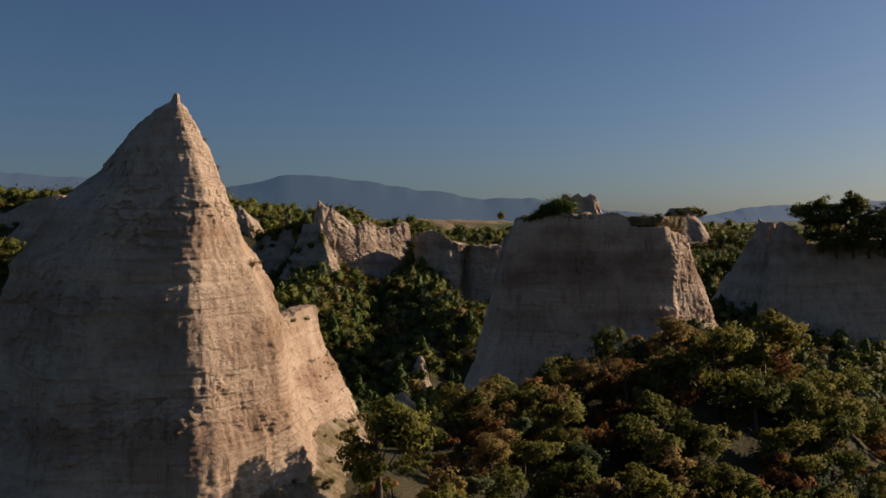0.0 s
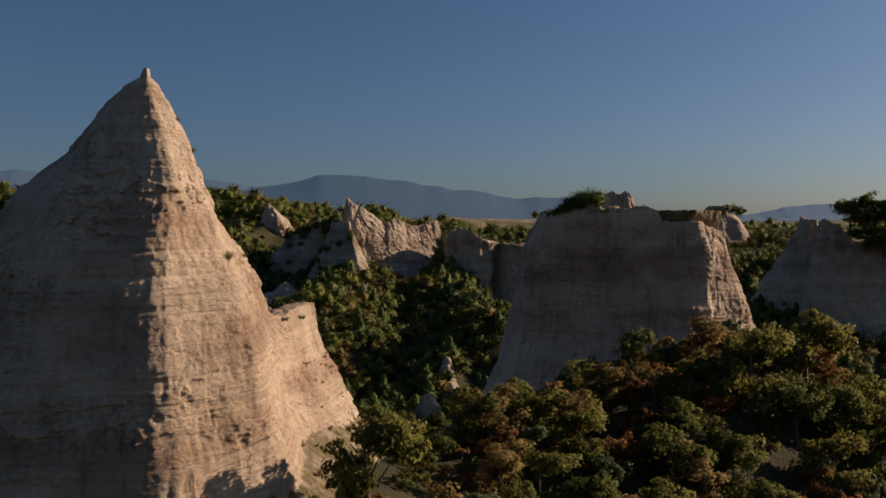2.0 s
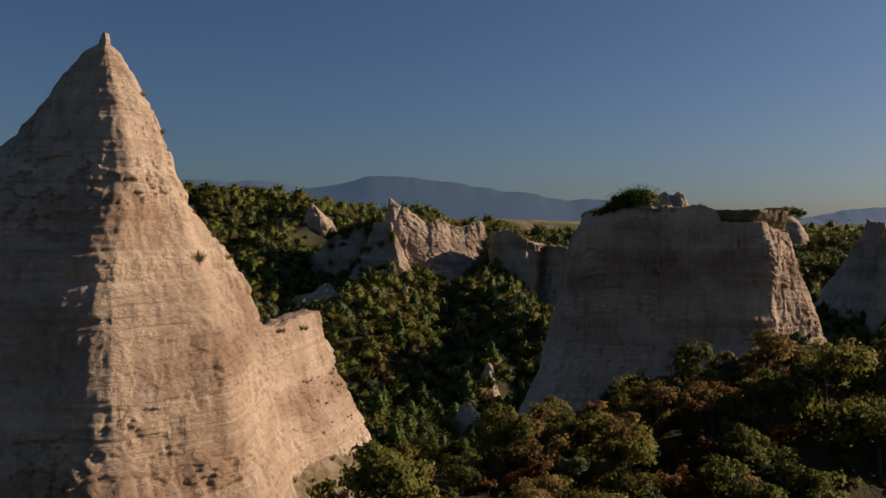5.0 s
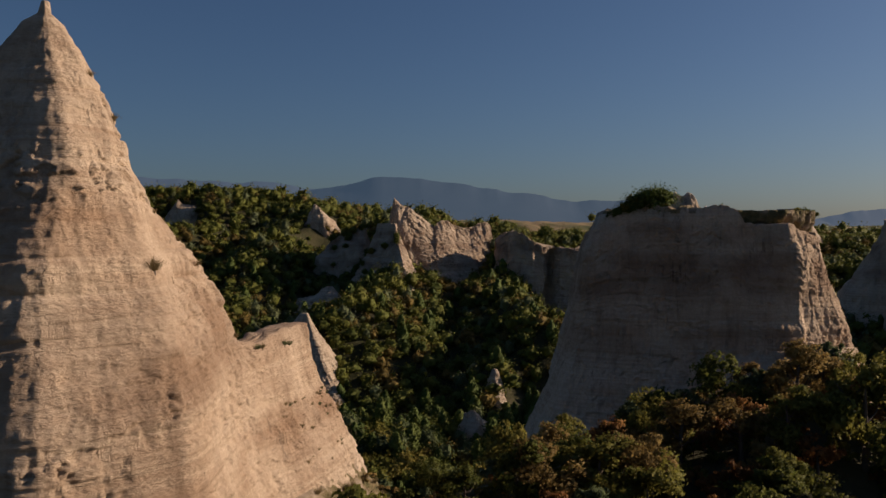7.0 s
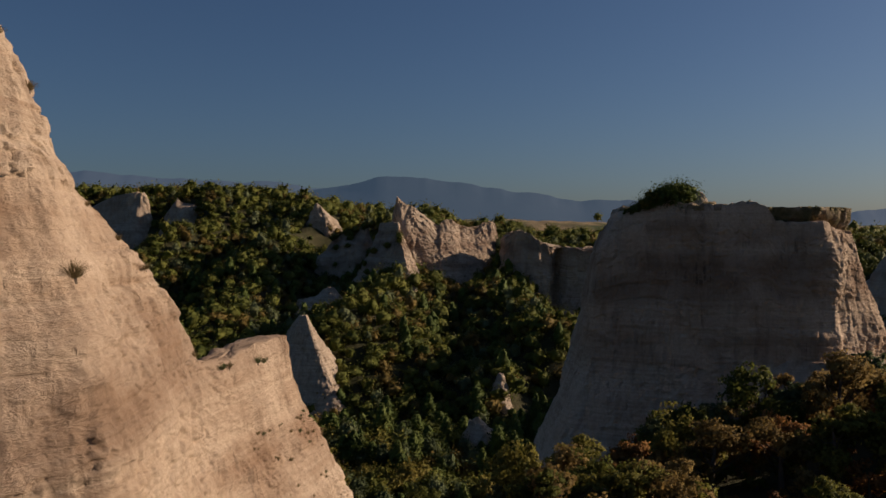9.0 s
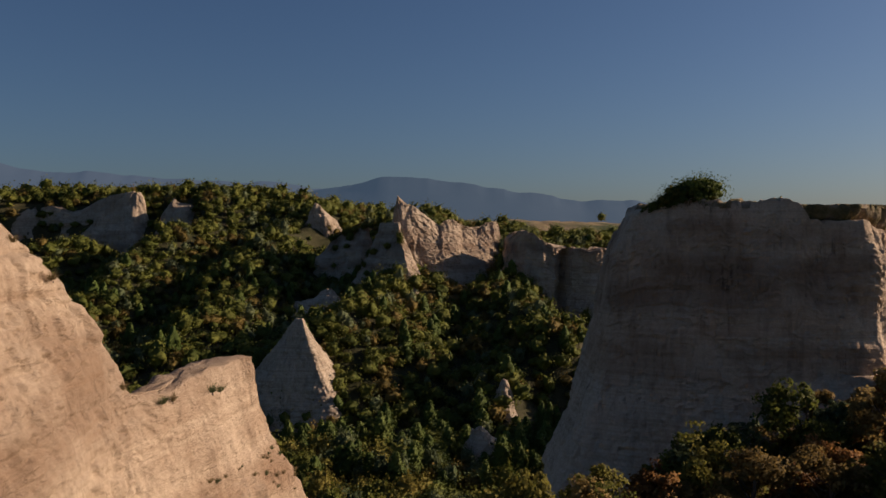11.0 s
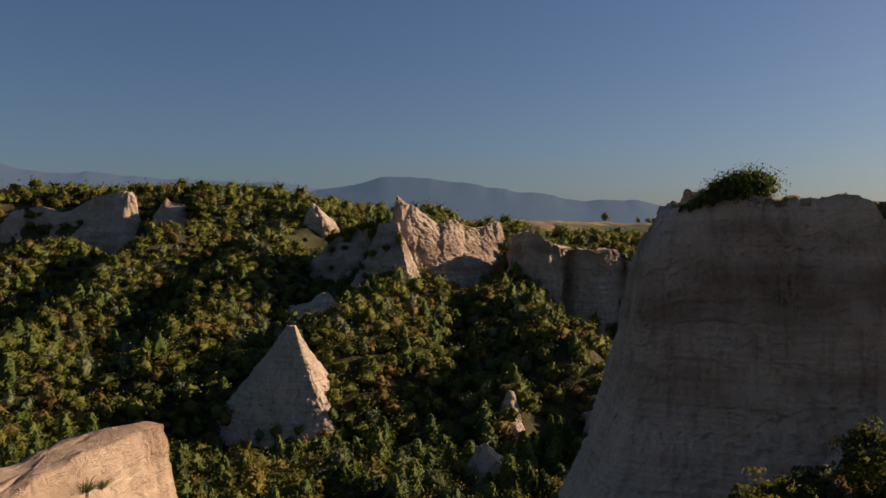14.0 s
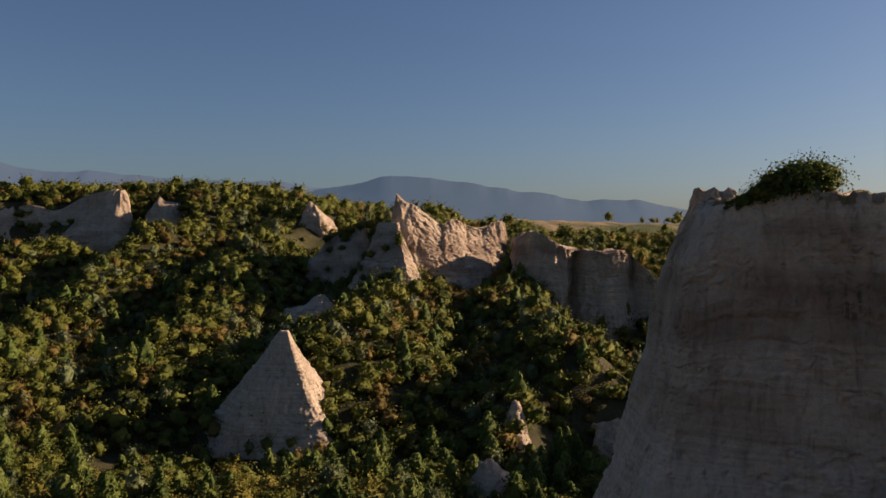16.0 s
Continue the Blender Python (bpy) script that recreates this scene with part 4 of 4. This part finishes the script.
OAK_LABEL = "leafy green oak with a rounded uneven crown in the woods"
KINDS = {
    "oak": [tree_kind("oak_tree", OAK_LABEL, broad(5.6, 5.6, 105, 50, 0.135), LEAF, 301, 5.6, 5.4),
            tree_kind("oak_tree", OAK_LABEL, broad(6.4, 5.0, 100, 50, 0.135), LEAF, 302, 6.4, 5.0),
            tree_kind("oak_tree", OAK_LABEL, broad(5.0, 6.0, 105, 50, 0.135), LEAF, 303, 5.0, 5.8)],
    "rust": [tree_kind("autumn_tree", "rust-brown autumn tree drying on the slope", broad(4.6, 4.0, 70, 46, 0.12), LEAF_RUST, 311, 4.6, 4.0),
             tree_kind("autumn_tree", "thin russet autumn tree drying on the slope", broad(4.0, 4.4, 55, 44, 0.12), LEAF_RUST, 312, 4.0, 4.4)],
    "ochre": [tree_kind("autumn_tree", "ochre-leaved autumn oak with a tall oval crown", broad(6.2, 4.6, 120, 50, 0.115), LEAF_OCHRE, 313, 6.2, 4.6, 9),
              tree_kind("autumn_tree", "yellowing autumn oak with a loose low crown", broad(4.8, 5.0, 85, 46, 0.12), LEAF_OCHRE, 314, 4.8, 5.0)],
    "grey": [tree_kind("willow_tree", "grey-green leafy tree standing among the oaks", broad(5.4, 4.2, 70, 46, 0.13), LEAF_GREY, 317, 5.4, 4.2)],
    "valley_oak": [tree_kind("oak_tree", OAK_LABEL, full(6.0, 6.2, 480, 0.22, 20, 14), LEAF_FAR, 341, 6.0, 5.4, 4),
                   tree_kind("oak_tree", OAK_LABEL, full(7.0, 5.2, 480, 0.22, 20, 14), LEAF_FAR, 342, 7.0, 5.0, 4),
                   tree_kind("oak_tree", OAK_LABEL, full(5.0, 6.4, 480, 0.22, 20, 14), LEAF_FAR, 343, 5.0, 5.8, 4)],
    "valley_rust": [tree_kind("autumn_tree", "bronze autumn tree among the valley oaks", full(4.8, 4.8, 400, 0.21, 18, 12), LEAF_BRONZE, 344, 4.8, 4.4, 4)],
    "valley_grey": [tree_kind("willow_tree", "grey-green leafy tree standing among the pines", full(6.4, 4.6, 500, 0.20, 18, 13), LEAF_GREY, 345, 6.4, 4.2, 4)],
    "pine": [tree_kind("pine_tree", "dark green pine with a full pointed crown in the valley", full(8.6, 6.0, 640, 0.23, 20, 18, True), LEAF_PINE, 321, 8.0, 4.0, 4),
             tree_kind("pine_tree", "dark green pine with a full pointed crown in the valley", full(7.2, 5.8, 600, 0.23, 20, 16, True), LEAF_PINE, 322, 7.0, 4.0, 4),
             tree_kind("pine_tree", "dark green pine with a slim pointed crown in the valley", full(9.6, 5.0, 640, 0.22, 18, 18, True), LEAF_PINE, 323, 8.5, 3.4, 4)],
    "bush": [tree_kind("bush", "dense dark green bush on the rim of the butte", full(5.0, 6.4, 1300, 0.15, 22, 15), LEAF_PINE, 346, 5.0, 5.4, 6, "bush")],
    "shrub": [tree_kind("shrub", "low leafy green shrub on the dry slope", broad(1.9, 2.6, 35, 32, 0.11), LEAF, 331, 1.9, 2.6, 4, "shrub"),
              tree_kind("shrub", "low rust-brown shrub on the dry slope", broad(1.7, 2.3, 30, 32, 0.10), LEAF_RUST, 332, 1.7, 2.3, 4, "shrub"),
              tree_kind("shrub", "low ochre shrub on the dry slope", broad(1.8, 2.4, 30, 32, 0.10), LEAF_OCHRE, 333, 1.8, 2.4, 4, "shrub")],
}
USED = set()


def inside(pt, outline):
    x, y = pt
    hit, n = False, len(outline)
    for i in range(n):
        (x0, y0), (x1, y1) = outline[i], outline[i - 1]
        if (y0 > y) != (y1 > y) and x < (x1 - x0) * (y - y0) / (y1 - y0) + x0:
            hit = not hit
    return hit


def on_rock(x, y, grow=1.0):
    for outline, mid in FOOTPRINTS:
        if abs(x - mid[0]) > 60 or abs(y - mid[1]) > 60:
            continue
        if inside((x, y), mid + (outline - mid) * grow):
            return True
    return False


def plant(kind, x, y, scale=1.0, z=None, group="trees in the woods", pick=None):
    models = KINDS[kind]
    ob = models[int(rng.integers(len(models))) if pick is None else pick]
    if z is None:
        z = float(height(np.array([x]), np.array([y]))[0]) - 0.15
    m = pose(x, y, z, 0, 0, float(rng.uniform(0, 360)))
    turn = Matrix.Diagonal((scale * rng.uniform(0.9, 1.1), scale * rng.uniform(0.9, 1.1), scale * rng.uniform(0.88, 1.15), 1))
    if ob not in USED:
        USED.add(ob)
        made = ob
        made.matrix_basis = m
    else:
        made = copy_thing(ob, m)
    made.scale = [turn[i][i] for i in range(3)]
    return tagged(made, group=group)


def scatter(x0, x1, y0, y1, step):
    """Jittered places over a rectangle, nearest row first."""
    for y in np.arange(y0, y1, step):
        for x in np.arange(x0, x1, step):
            yield x + rng.uniform(-0.5, 0.5) * step, y + rng.uniform(-0.5, 0.5) * step


# trees that stand out on the saddle
SADDLE = "trees on the saddle"
plant("ochre", 25.6, 105.0, 1.25, None, SADDLE, 0)
MARKED = (("oak", 42.6, 103.5, 1.75), ("oak", 46.5, 100.5, 1.4), ("rust", 34.0, 111.0, 1.1), ("rust", 29.8, 107.5, 1.0), ("rust", 19.2, 105.5, 1.25), ("ochre", 21.8, 107.5, 0.8),
          ("oak", 4.6, 89.0, 0.8), ("oak", 2.6, 98.0, 0.7), ("oak", 9.5, 93.5, 0.9), ("rust", 27.0, 96.5, 1.0), ("ochre", 31.5, 100.0, 0.9), ("oak", 35.5, 95.0, 1.05),
          ("oak", 54.0, 112.0, 1.7), ("oak", 60.0, 107.0, 1.6), ("oak", 66.0, 112.0, 1.7), ("oak", 55.0, 98.0, 1.3), ("grey", 38.5, 117.5, 0.9), ("ochre", 43.0, 122.5, 0.95),
          ("ochre", 47.0, 121.0, 1.0), ("ochre", 39.8, 124.0, 0.8), ("oak", 50.5, 119.5, 0.9), ("oak", 15.0, 99.0, 1.0), ("rust", 24.0, 91.0, 0.9), ("grey", 13.0, 88.0, 0.8),
          ("oak", 34.0, 82.5, 1.2), ("oak", 38.5, 80.0, 1.1), ("oak", 41.5, 86.0, 1.25), ("ochre", 30.5, 85.0, 0.9), ("oak", 45.5, 82.0, 1.1), ("grey", 28.0, 79.5, 1.0), ("oak", 36.0, 88.0, 1.0), ("oak", 49.0, 89.0, 1.2))
for kind, x, y, big in MARKED:
    plant(kind, x, y, big, None, SADDLE)
for x, y in scatter(-2, 88, 66, 130, 4.1):
    side, over, t = seg_far(np.array([x]), np.array([y]), (-10, 82), (52, 124))
    if on_rock(x, y, 1.05) or side[0] > 12 or height(np.array([x]), np.array([y]))[0] < 16 or rng.random() < 0.12:
        continue
    if any(math.hypot(x - mx, y - my) < 2.1 * big for _, mx, my, big in MARKED):
        continue
    bare = x < 8 and side[0] > -12
    kind = rng.choice(["oak", "rust", "ochre", "grey", "shrub"], p=[0.0, 0.0, 0.0, 0.0, 1.0] if bare else [0.32, 0.16, 0.20, 0.06, 0.26])
    plant(kind, x, y, rng.uniform(0.4, 0.8) if bare else rng.uniform(0.8, 1.3), None, SADDLE)
for x, y in scatter(-2, 62, 80, 128, 3.2):
    side, over, t = seg_far(np.array([x]), np.array([y]), (-10, 82), (52, 124))
    if on_rock(x, y, 1.0) or abs(side[0]) > 14:
        continue
    plant("shrub", x, y, rng.uniform(0.5, 1.0), None, "shrubs on the saddle", int(rng.choice([0, 1, 2], p=[0.5, 0.25, 0.25])))

# bushes on the butte's top
for x, y, big, z in ((32.2, 137.2, 0.78, 62.7), (30.6, 137.0, 0.62, 62.4), (33.4, 137.2, 0.66, 62.7), (29.2, 137.3, 0.46, 62.3), (27.9, 137.6, 0.32, 62.1)):
    plant("bush", x, y, big, z, "bushes on the butte")
plant("shrub", 31.0, 136.6, 1.1, 62.9, "bushes on the butte", 0)
plant("shrub", 33.4, 136.6, 1.0, 62.9, "bushes on the butte", 0)
plant("shrub", 29.3, 137.0, 1.15, 62.7, "bushes on the butte", 0)
plant("shrub", 27.4, 138.4, 0.8, 62.0, "bushes on the butte", 0)
for x, y, s in ((43.5, 136.0, 0.5), (45.0, 137.0, 0.6), (47.5, 136.5, 0.5), (40.8, 136.0, 0.4)):
    plant("shrub", x, y, s, float(butte_top(np.array([x]), np.array([y]))[0]) - 0.3, "bushes on the butte", 0)

# the nearer woods in the valley, tree by tree
VALLEY = "trees in the valley"
left = {"valley_oak": 170, "pine": 210, "valley_rust": 40, "valley_grey": 45}
for x, y in scatter(-100, 64, 196, 262, 4.5):
    if on_rock(x, y, 0.62) or x < -0.58 * (y - 55) or x > 0.66 * y:
        continue
    wet = math.sin(x * 0.045 + 1.0) + math.sin(y * 0.05 + x * 0.02)
    p = np.array([0.46, 0.34, 0.08, 0.12]) if wet > -0.9 else np.array([0.66, 0.12, 0.14, 0.08])
    kind = str(rng.choice(["valley_oak", "pine", "valley_rust", "valley_grey"], p=p / p.sum()))
    if left[kind] <= 0:
        continue
    left[kind] -= 1
    plant(kind, x, y, rng.uniform(0.75, 1.2), None, VALLEY)

# ---- the far woods: one thing, of small crowns ----
def crowd(name, label, makers, places, material, seed):
    """Many small crowns in one mesh. places: rows of x, y, scale."""
    r = np.random.default_rng(seed)
    shapes = [m(r) for m in makers]
    vs, fs, ns, n = [], [], [], 0
    z = height(places[:, 0], places[:, 1])
    pick = r.integers(len(shapes), size=len(places))
    ang = r.uniform(0, 2 * math.pi, len(places))
    for i, (x, y, s) in enumerate(places):
        v, f, m = shapes[pick[i]]
        c, q = math.cos(ang[i]) * s, math.sin(ang[i]) * s
        w = np.c_[v[:, 0] * c - v[:, 1] * q + x, v[:, 0] * q + v[:, 1] * c + y, v[:, 2] * s * r.uniform(0.85, 1.2) + z[i] - 0.6]
        c, q = math.cos(ang[i]), math.sin(ang[i])
        ns.append(np.c_[m[:, 0] * c - m[:, 1] * q, m[:, 0] * q + m[:, 1] * c, m[:, 2]])
        vs.append(w), fs.append(f + n)
        n += len(v)
    ob = new(name, mesh_from(name, np.vstack(vs), np.vstack(fs), material, True, np.vstack(ns)))
    return tagged(ob, label, "woods", kind="stuff")


far_places = {"oak": [], "pine": [], "rust": [], "grey": []}
for (x0, x1, y0, y1, step, big) in ((60, 190, 130, 205, 5.0, 1.0), (-130, 230, 205, 300, 4.1, 0.9), (-190, 270, 300, 400, 4.3, 0.92), (-270, 330, 400, 520, 4.7, 0.98),
                                    (-340, 360, 520, 700, 8.0, 1.3), (-480, 480, 700, 1000, 13, 1.7)):
    for x, y in scatter(x0, x1, y0, y1, step):
        if x < -0.58 * (y - 55) or x > 0.70 * y + 4 or on_rock(x, y, 0.45):
            continue
        low = any(deep > 8 and abs(x - hx) < 0.9 * rx and abs(y - hy) < 0.9 * ry for hx, hy, rx, ry, deep in HOLLOWS)
        if low and rng.random() < 0.35:
            continue
        gap = math.sin(x * 0.021 + 2) + math.sin(y * 0.013 + x * 0.006)
        if (y > 640 and gap < 0.5) or (y > 540 and x > -30 and rng.random() < 0.9):
            continue
        if y < 262 and -100 < x < 64 and rng.random() < 0.6:
            continue
        kind = str(rng.choice(["oak", "pine", "rust", "grey"], p=[0.60, 0.08, 0.20, 0.12] if y < 400 else [0.70, 0.0, 0.20, 0.10]))
        far_places[kind].append((x, y, big * (0.5 if low else rng.uniform(0.7, 1.4))))
ROUND = [full(5.4, 6.2, 125, 0.30, 9, 6), full(4.8, 6.8, 125, 0.30, 9, 6), full(6.4, 5.6, 125, 0.29, 9, 6), full(4.2, 6.0, 115, 0.29, 9, 6)]
crowd("oak_woods", "dense green and yellowing oak woods across the valley", ROUND * 3, np.array(far_places["oak"]), LEAF_FAR, 401)
crowd("pine_woods", "scattered dark pines across the valley", [full(7.4, 5.4, 140, 0.29, 8, 8, True)] * 4, np.array(far_places["pine"]), LEAF_PINE, 402)
crowd("autumn_woods", "bronze autumn trees scattered across the valley", [full(5.0, 5.0, 115, 0.27, 8, 6), full(4.4, 5.2, 115, 0.27, 8, 6)] * 2, np.array(far_places["rust"]), LEAF_BRONZE, 403)
crowd("grey_woods", "grey-green trees scattered across the valley", [full(5.8, 4.6, 115, 0.27, 8, 6), full(5.2, 4.8, 115, 0.27, 8, 6)] * 2, np.array(far_places["grey"]), LEAF_GREY, 404)

# dark bushes along the cliff rims
for x, y, s, z in ((80, 384, 0.8, 52), (84, 383, 0.9, 48), (88, 381, 1.0, 45), (92, 380, 1.0, 42), (96, 379, 1.1, 41), (86, 377, 0.8, 42), (62, 388, 0.5, 54), (70, 387, 0.5, 54.2), (48, 391, 0.45, 60),
                   (56, 371, 0.9, 26), (66, 369, 1.0, 24), (74, 369, 1.0, 23), (82, 367, 1.1, 22),
                   (-16, 404, 0.7, 63.5), (-19, 406, 0.8, 63), (-23, 407, 0.8, 62), (-27, 408, 0.7, 60.5), (-31, 409, 0.8, 59), (-14, 390, 0.5, 60.5), (-9, 384, 0.45, 62.6)):
    plant("valley_oak", x, y, s, z - 0.4, "bushes on the far cliff")
for name, count, low, high in (("rock_ridge", 26, 44, 64), ("rock_buttress", 12, 40, 58)):
    p = SURFACES[name]
    p = p[(p[:, 2] > low) & (p[:, 2] < high) & (p[:, 1] < 412) & (p[:, 0] < -6)]
    for x, y, z in p[rng.choice(len(p), count, replace=False)]:
        plant("valley_oak", float(x), float(y), rng.uniform(0.4, 0.75), float(z) - 0.6, "trees on the spire's ridge")
# trees on the eastern rocks
for x, y, s, z in ((204, 476, 1.0, 68), (209, 478, 1.2, 68.5), (214, 481, 1.2, 68.5), (219, 484, 1.1, 68.5), (224, 488, 1.1, 67.5), (198, 478, 0.9, 67), (193, 480, 0.9, 66), (188, 482, 0.8, 64), (162, 277, 2.0, 60), (166, 275, 2.2, 59), (171, 277, 2.4, 58), (177, 276, 2.3, 58), (183, 277, 2.4, 58), (190, 276, 2.3, 58), (197, 277, 2.3, 58), (204, 277, 2.2, 58),
                   (166, 273, 1.7, 53), (171, 272.5, 1.9, 51), (177, 272, 1.9, 51), (183, 272, 1.9, 51), (189, 272, 1.9, 51), (195, 272, 1.9, 51), (202, 272, 1.9, 51), (209, 274, 1.9, 52)):
    plant("oak", x, y, s, z, "trees on the eastern rocks")


# ---- tufts and bare twigs ----
def tuft_kind(name, label, material, seed, tall, wide, blades, category="grass"):
    """A tuft of thin bent blades rising from one root."""
    r = np.random.default_rng(seed)
    ang, out = r.uniform(0, 2 * math.pi, blades), np.sqrt(r.uniform(0.02, 1, blades)) * wide * 0.5
    root = np.c_[np.cos(ang), np.sin(ang), 0 * ang] * (out * 0.35)[:, None]
    up = tall * r.uniform(0.5, 1.0, blades) * (1 - 0.45 * out / (wide * 0.5))
    mid = root + np.c_[np.cos(ang) * out * 0.35, np.sin(ang) * out * 0.35, up * 0.65]
    tip = root + np.c_[np.cos(ang) * out * 0.9, np.sin(ang) * out * 0.9, up]
    side = np.c_[-np.sin(ang), np.cos(ang), 0 * ang] * 0.009 * wide
    v = np.stack([root - side, root + side, mid - side, mid + side, tip - side * 0.3, tip + side * 0.3], 1).reshape(-1, 3)
    k = np.arange(blades)[:, None] * 6
    f = np.vstack([k + (0, 1, 3, 2), k + (2, 3, 5, 4)])
    ob = tagged(new(name), label, category)
    part("tussock", mesh_from("tussock", v, f, material), ob)
    rv, rf = tube([(0, 0, -0.15), (0, 0, 0.02), (0, 0, 0.10)], (0.10 * wide, 0.09 * wide, 0.02 * wide), 6)
    part("root", mesh_from("root", rv, rf, BARK), ob)
    return ob


def flank(name, y, z):
    """The sunlit side of a rock at that place along it and that height."""
    p = SURFACES[name]
    off = np.maximum(np.abs(p[:, 1] - y) / 0.5, np.abs(p[:, 2] - z) / 0.4)
    near = p[off < max(1.0, off.min() + 0.3)]
    best = near[near[:, 0].argmax()]
    return Vector(best.tolist())


TUFTS = "dry tufts on the pyramid"
KINDS["tuft"] = [tuft_kind("grass_tuft", "dry straw-coloured grass tuft on the rock face", LEAF_STRAW, 501, 0.55, 0.9, 170),
                 tuft_kind("grass_tuft", "green grass tuft rooted on the rock face", LEAF_GREY, 502, 0.5, 0.9, 170)]
for name, y, z, s, k in (("body", 68.4, 58.6, 1.7, 0), ("shoulder", 85.4, 52.7, 1.3, 1), ("shoulder", 86.0, 52.6, 0.9, 1), ("body", 80.2, 53.9, 1.0, 0), ("shoulder", 81.4, 53.0, 0.9, 1),
                         ("shoulder", 82.3, 52.9, 0.8, 0), ("body", 71.0, 68.2, 0.9, 0), ("body", 71.8, 66.0, 1.0, 0), ("body", 75.5, 60.0, 0.9, 0), ("body", 76.4, 58.6, 0.9, 0), ("body", 74.6, 61.4, 0.7, 0)):
    at = flank(name, y, z)
    plant("tuft", at.x - 0.05, at.y, s, at.z - 0.05, TUFTS, k)
for i in range(34):
    y, z = rng.uniform(82.5, 91.5), rng.uniform(44.6, 49.2)
    at = flank("shoulder", y, z)
    plant("tuft", at.x - 0.03, at.y, rng.uniform(0.3, 0.65), at.z - 0.03, TUFTS, int(rng.random() < 0.3))
for i in range(60):
    y, z = rng.uniform(64, 95), rng.uniform(37.5, 44.0)
    at = flank("scree_slope", y, z)
    if rng.random() < 0.3:
        plant("shrub", at.x, at.y, rng.uniform(0.3, 0.6), at.z - 0.1, "shrubs on the scree", int(rng.choice([0, 2])))
    else:
        plant("tuft", at.x, at.y, rng.uniform(0.6, 1.3), at.z - 0.05, "grass on the scree", int(rng.random() < 0.4))
for x, y, s in ((40.0, 126.2, 0.8), (42.0, 125.4, 1.0), (43.6, 124.6, 0.9), (45.2, 124.0, 1.1), (47.0, 123.0, 1.0), (38.0, 126.4, 0.8), (36.0, 126.6, 0.7), (49.5, 122.0, 0.9), (52.0, 122.4, 0.8)):
    plant("shrub", x, y, s, max(float(height(np.array([x]), np.array([y]))[0]), 38.6) - 0.2, "shrubs at the butte's foot", int(rng.choice([0, 2, 2])))


def bare_kind(name, label, seed, tall, wide, count):
    r = np.random.default_rng(seed)
    ob = tagged(new(name), label, "shrub")
    v, f = limbs(r, tall, wide, count)
    part("trunk", mesh_from("trunk", v, f, BARK), ob)
    twigs = []
    for i in range(count * 4):
        a, up = r.uniform(0, 6.28), r.uniform(0.4, 0.95) * tall
        k = wide * 0.36 * r.uniform(0.3, 0.9)
        s = np.array([math.cos(a) * k, math.sin(a) * k, up])
        twigs.append(tube([s, s + r.normal(0, 0.10, 3) * tall + (0, 0, 0.12 * tall)], (0.018, 0.006), 4))
    tv, tf = join(twigs)
    part("twigs", mesh_from("twigs", tv, tf, BARK), ob)
    return ob


KINDS["bare"] = [bare_kind("bare_shrub", "leafless grey shrub with thin twigs", 511, 2.2, 2.4, 9)]
plant("bare", 51.5, 136.0, 0.9, float(butte_top(np.array([51.5]), np.array([136.0]))[0]) - 0.1, "bushes on the butte")
at = flank("scree_slope", 93.0, 42.5)
plant("bare", at.x, at.y, 1.0, at.z, "shrubs on the scree")
plant("bare", -21.2, 72.4, 0.45, 67.4, TUFTS)
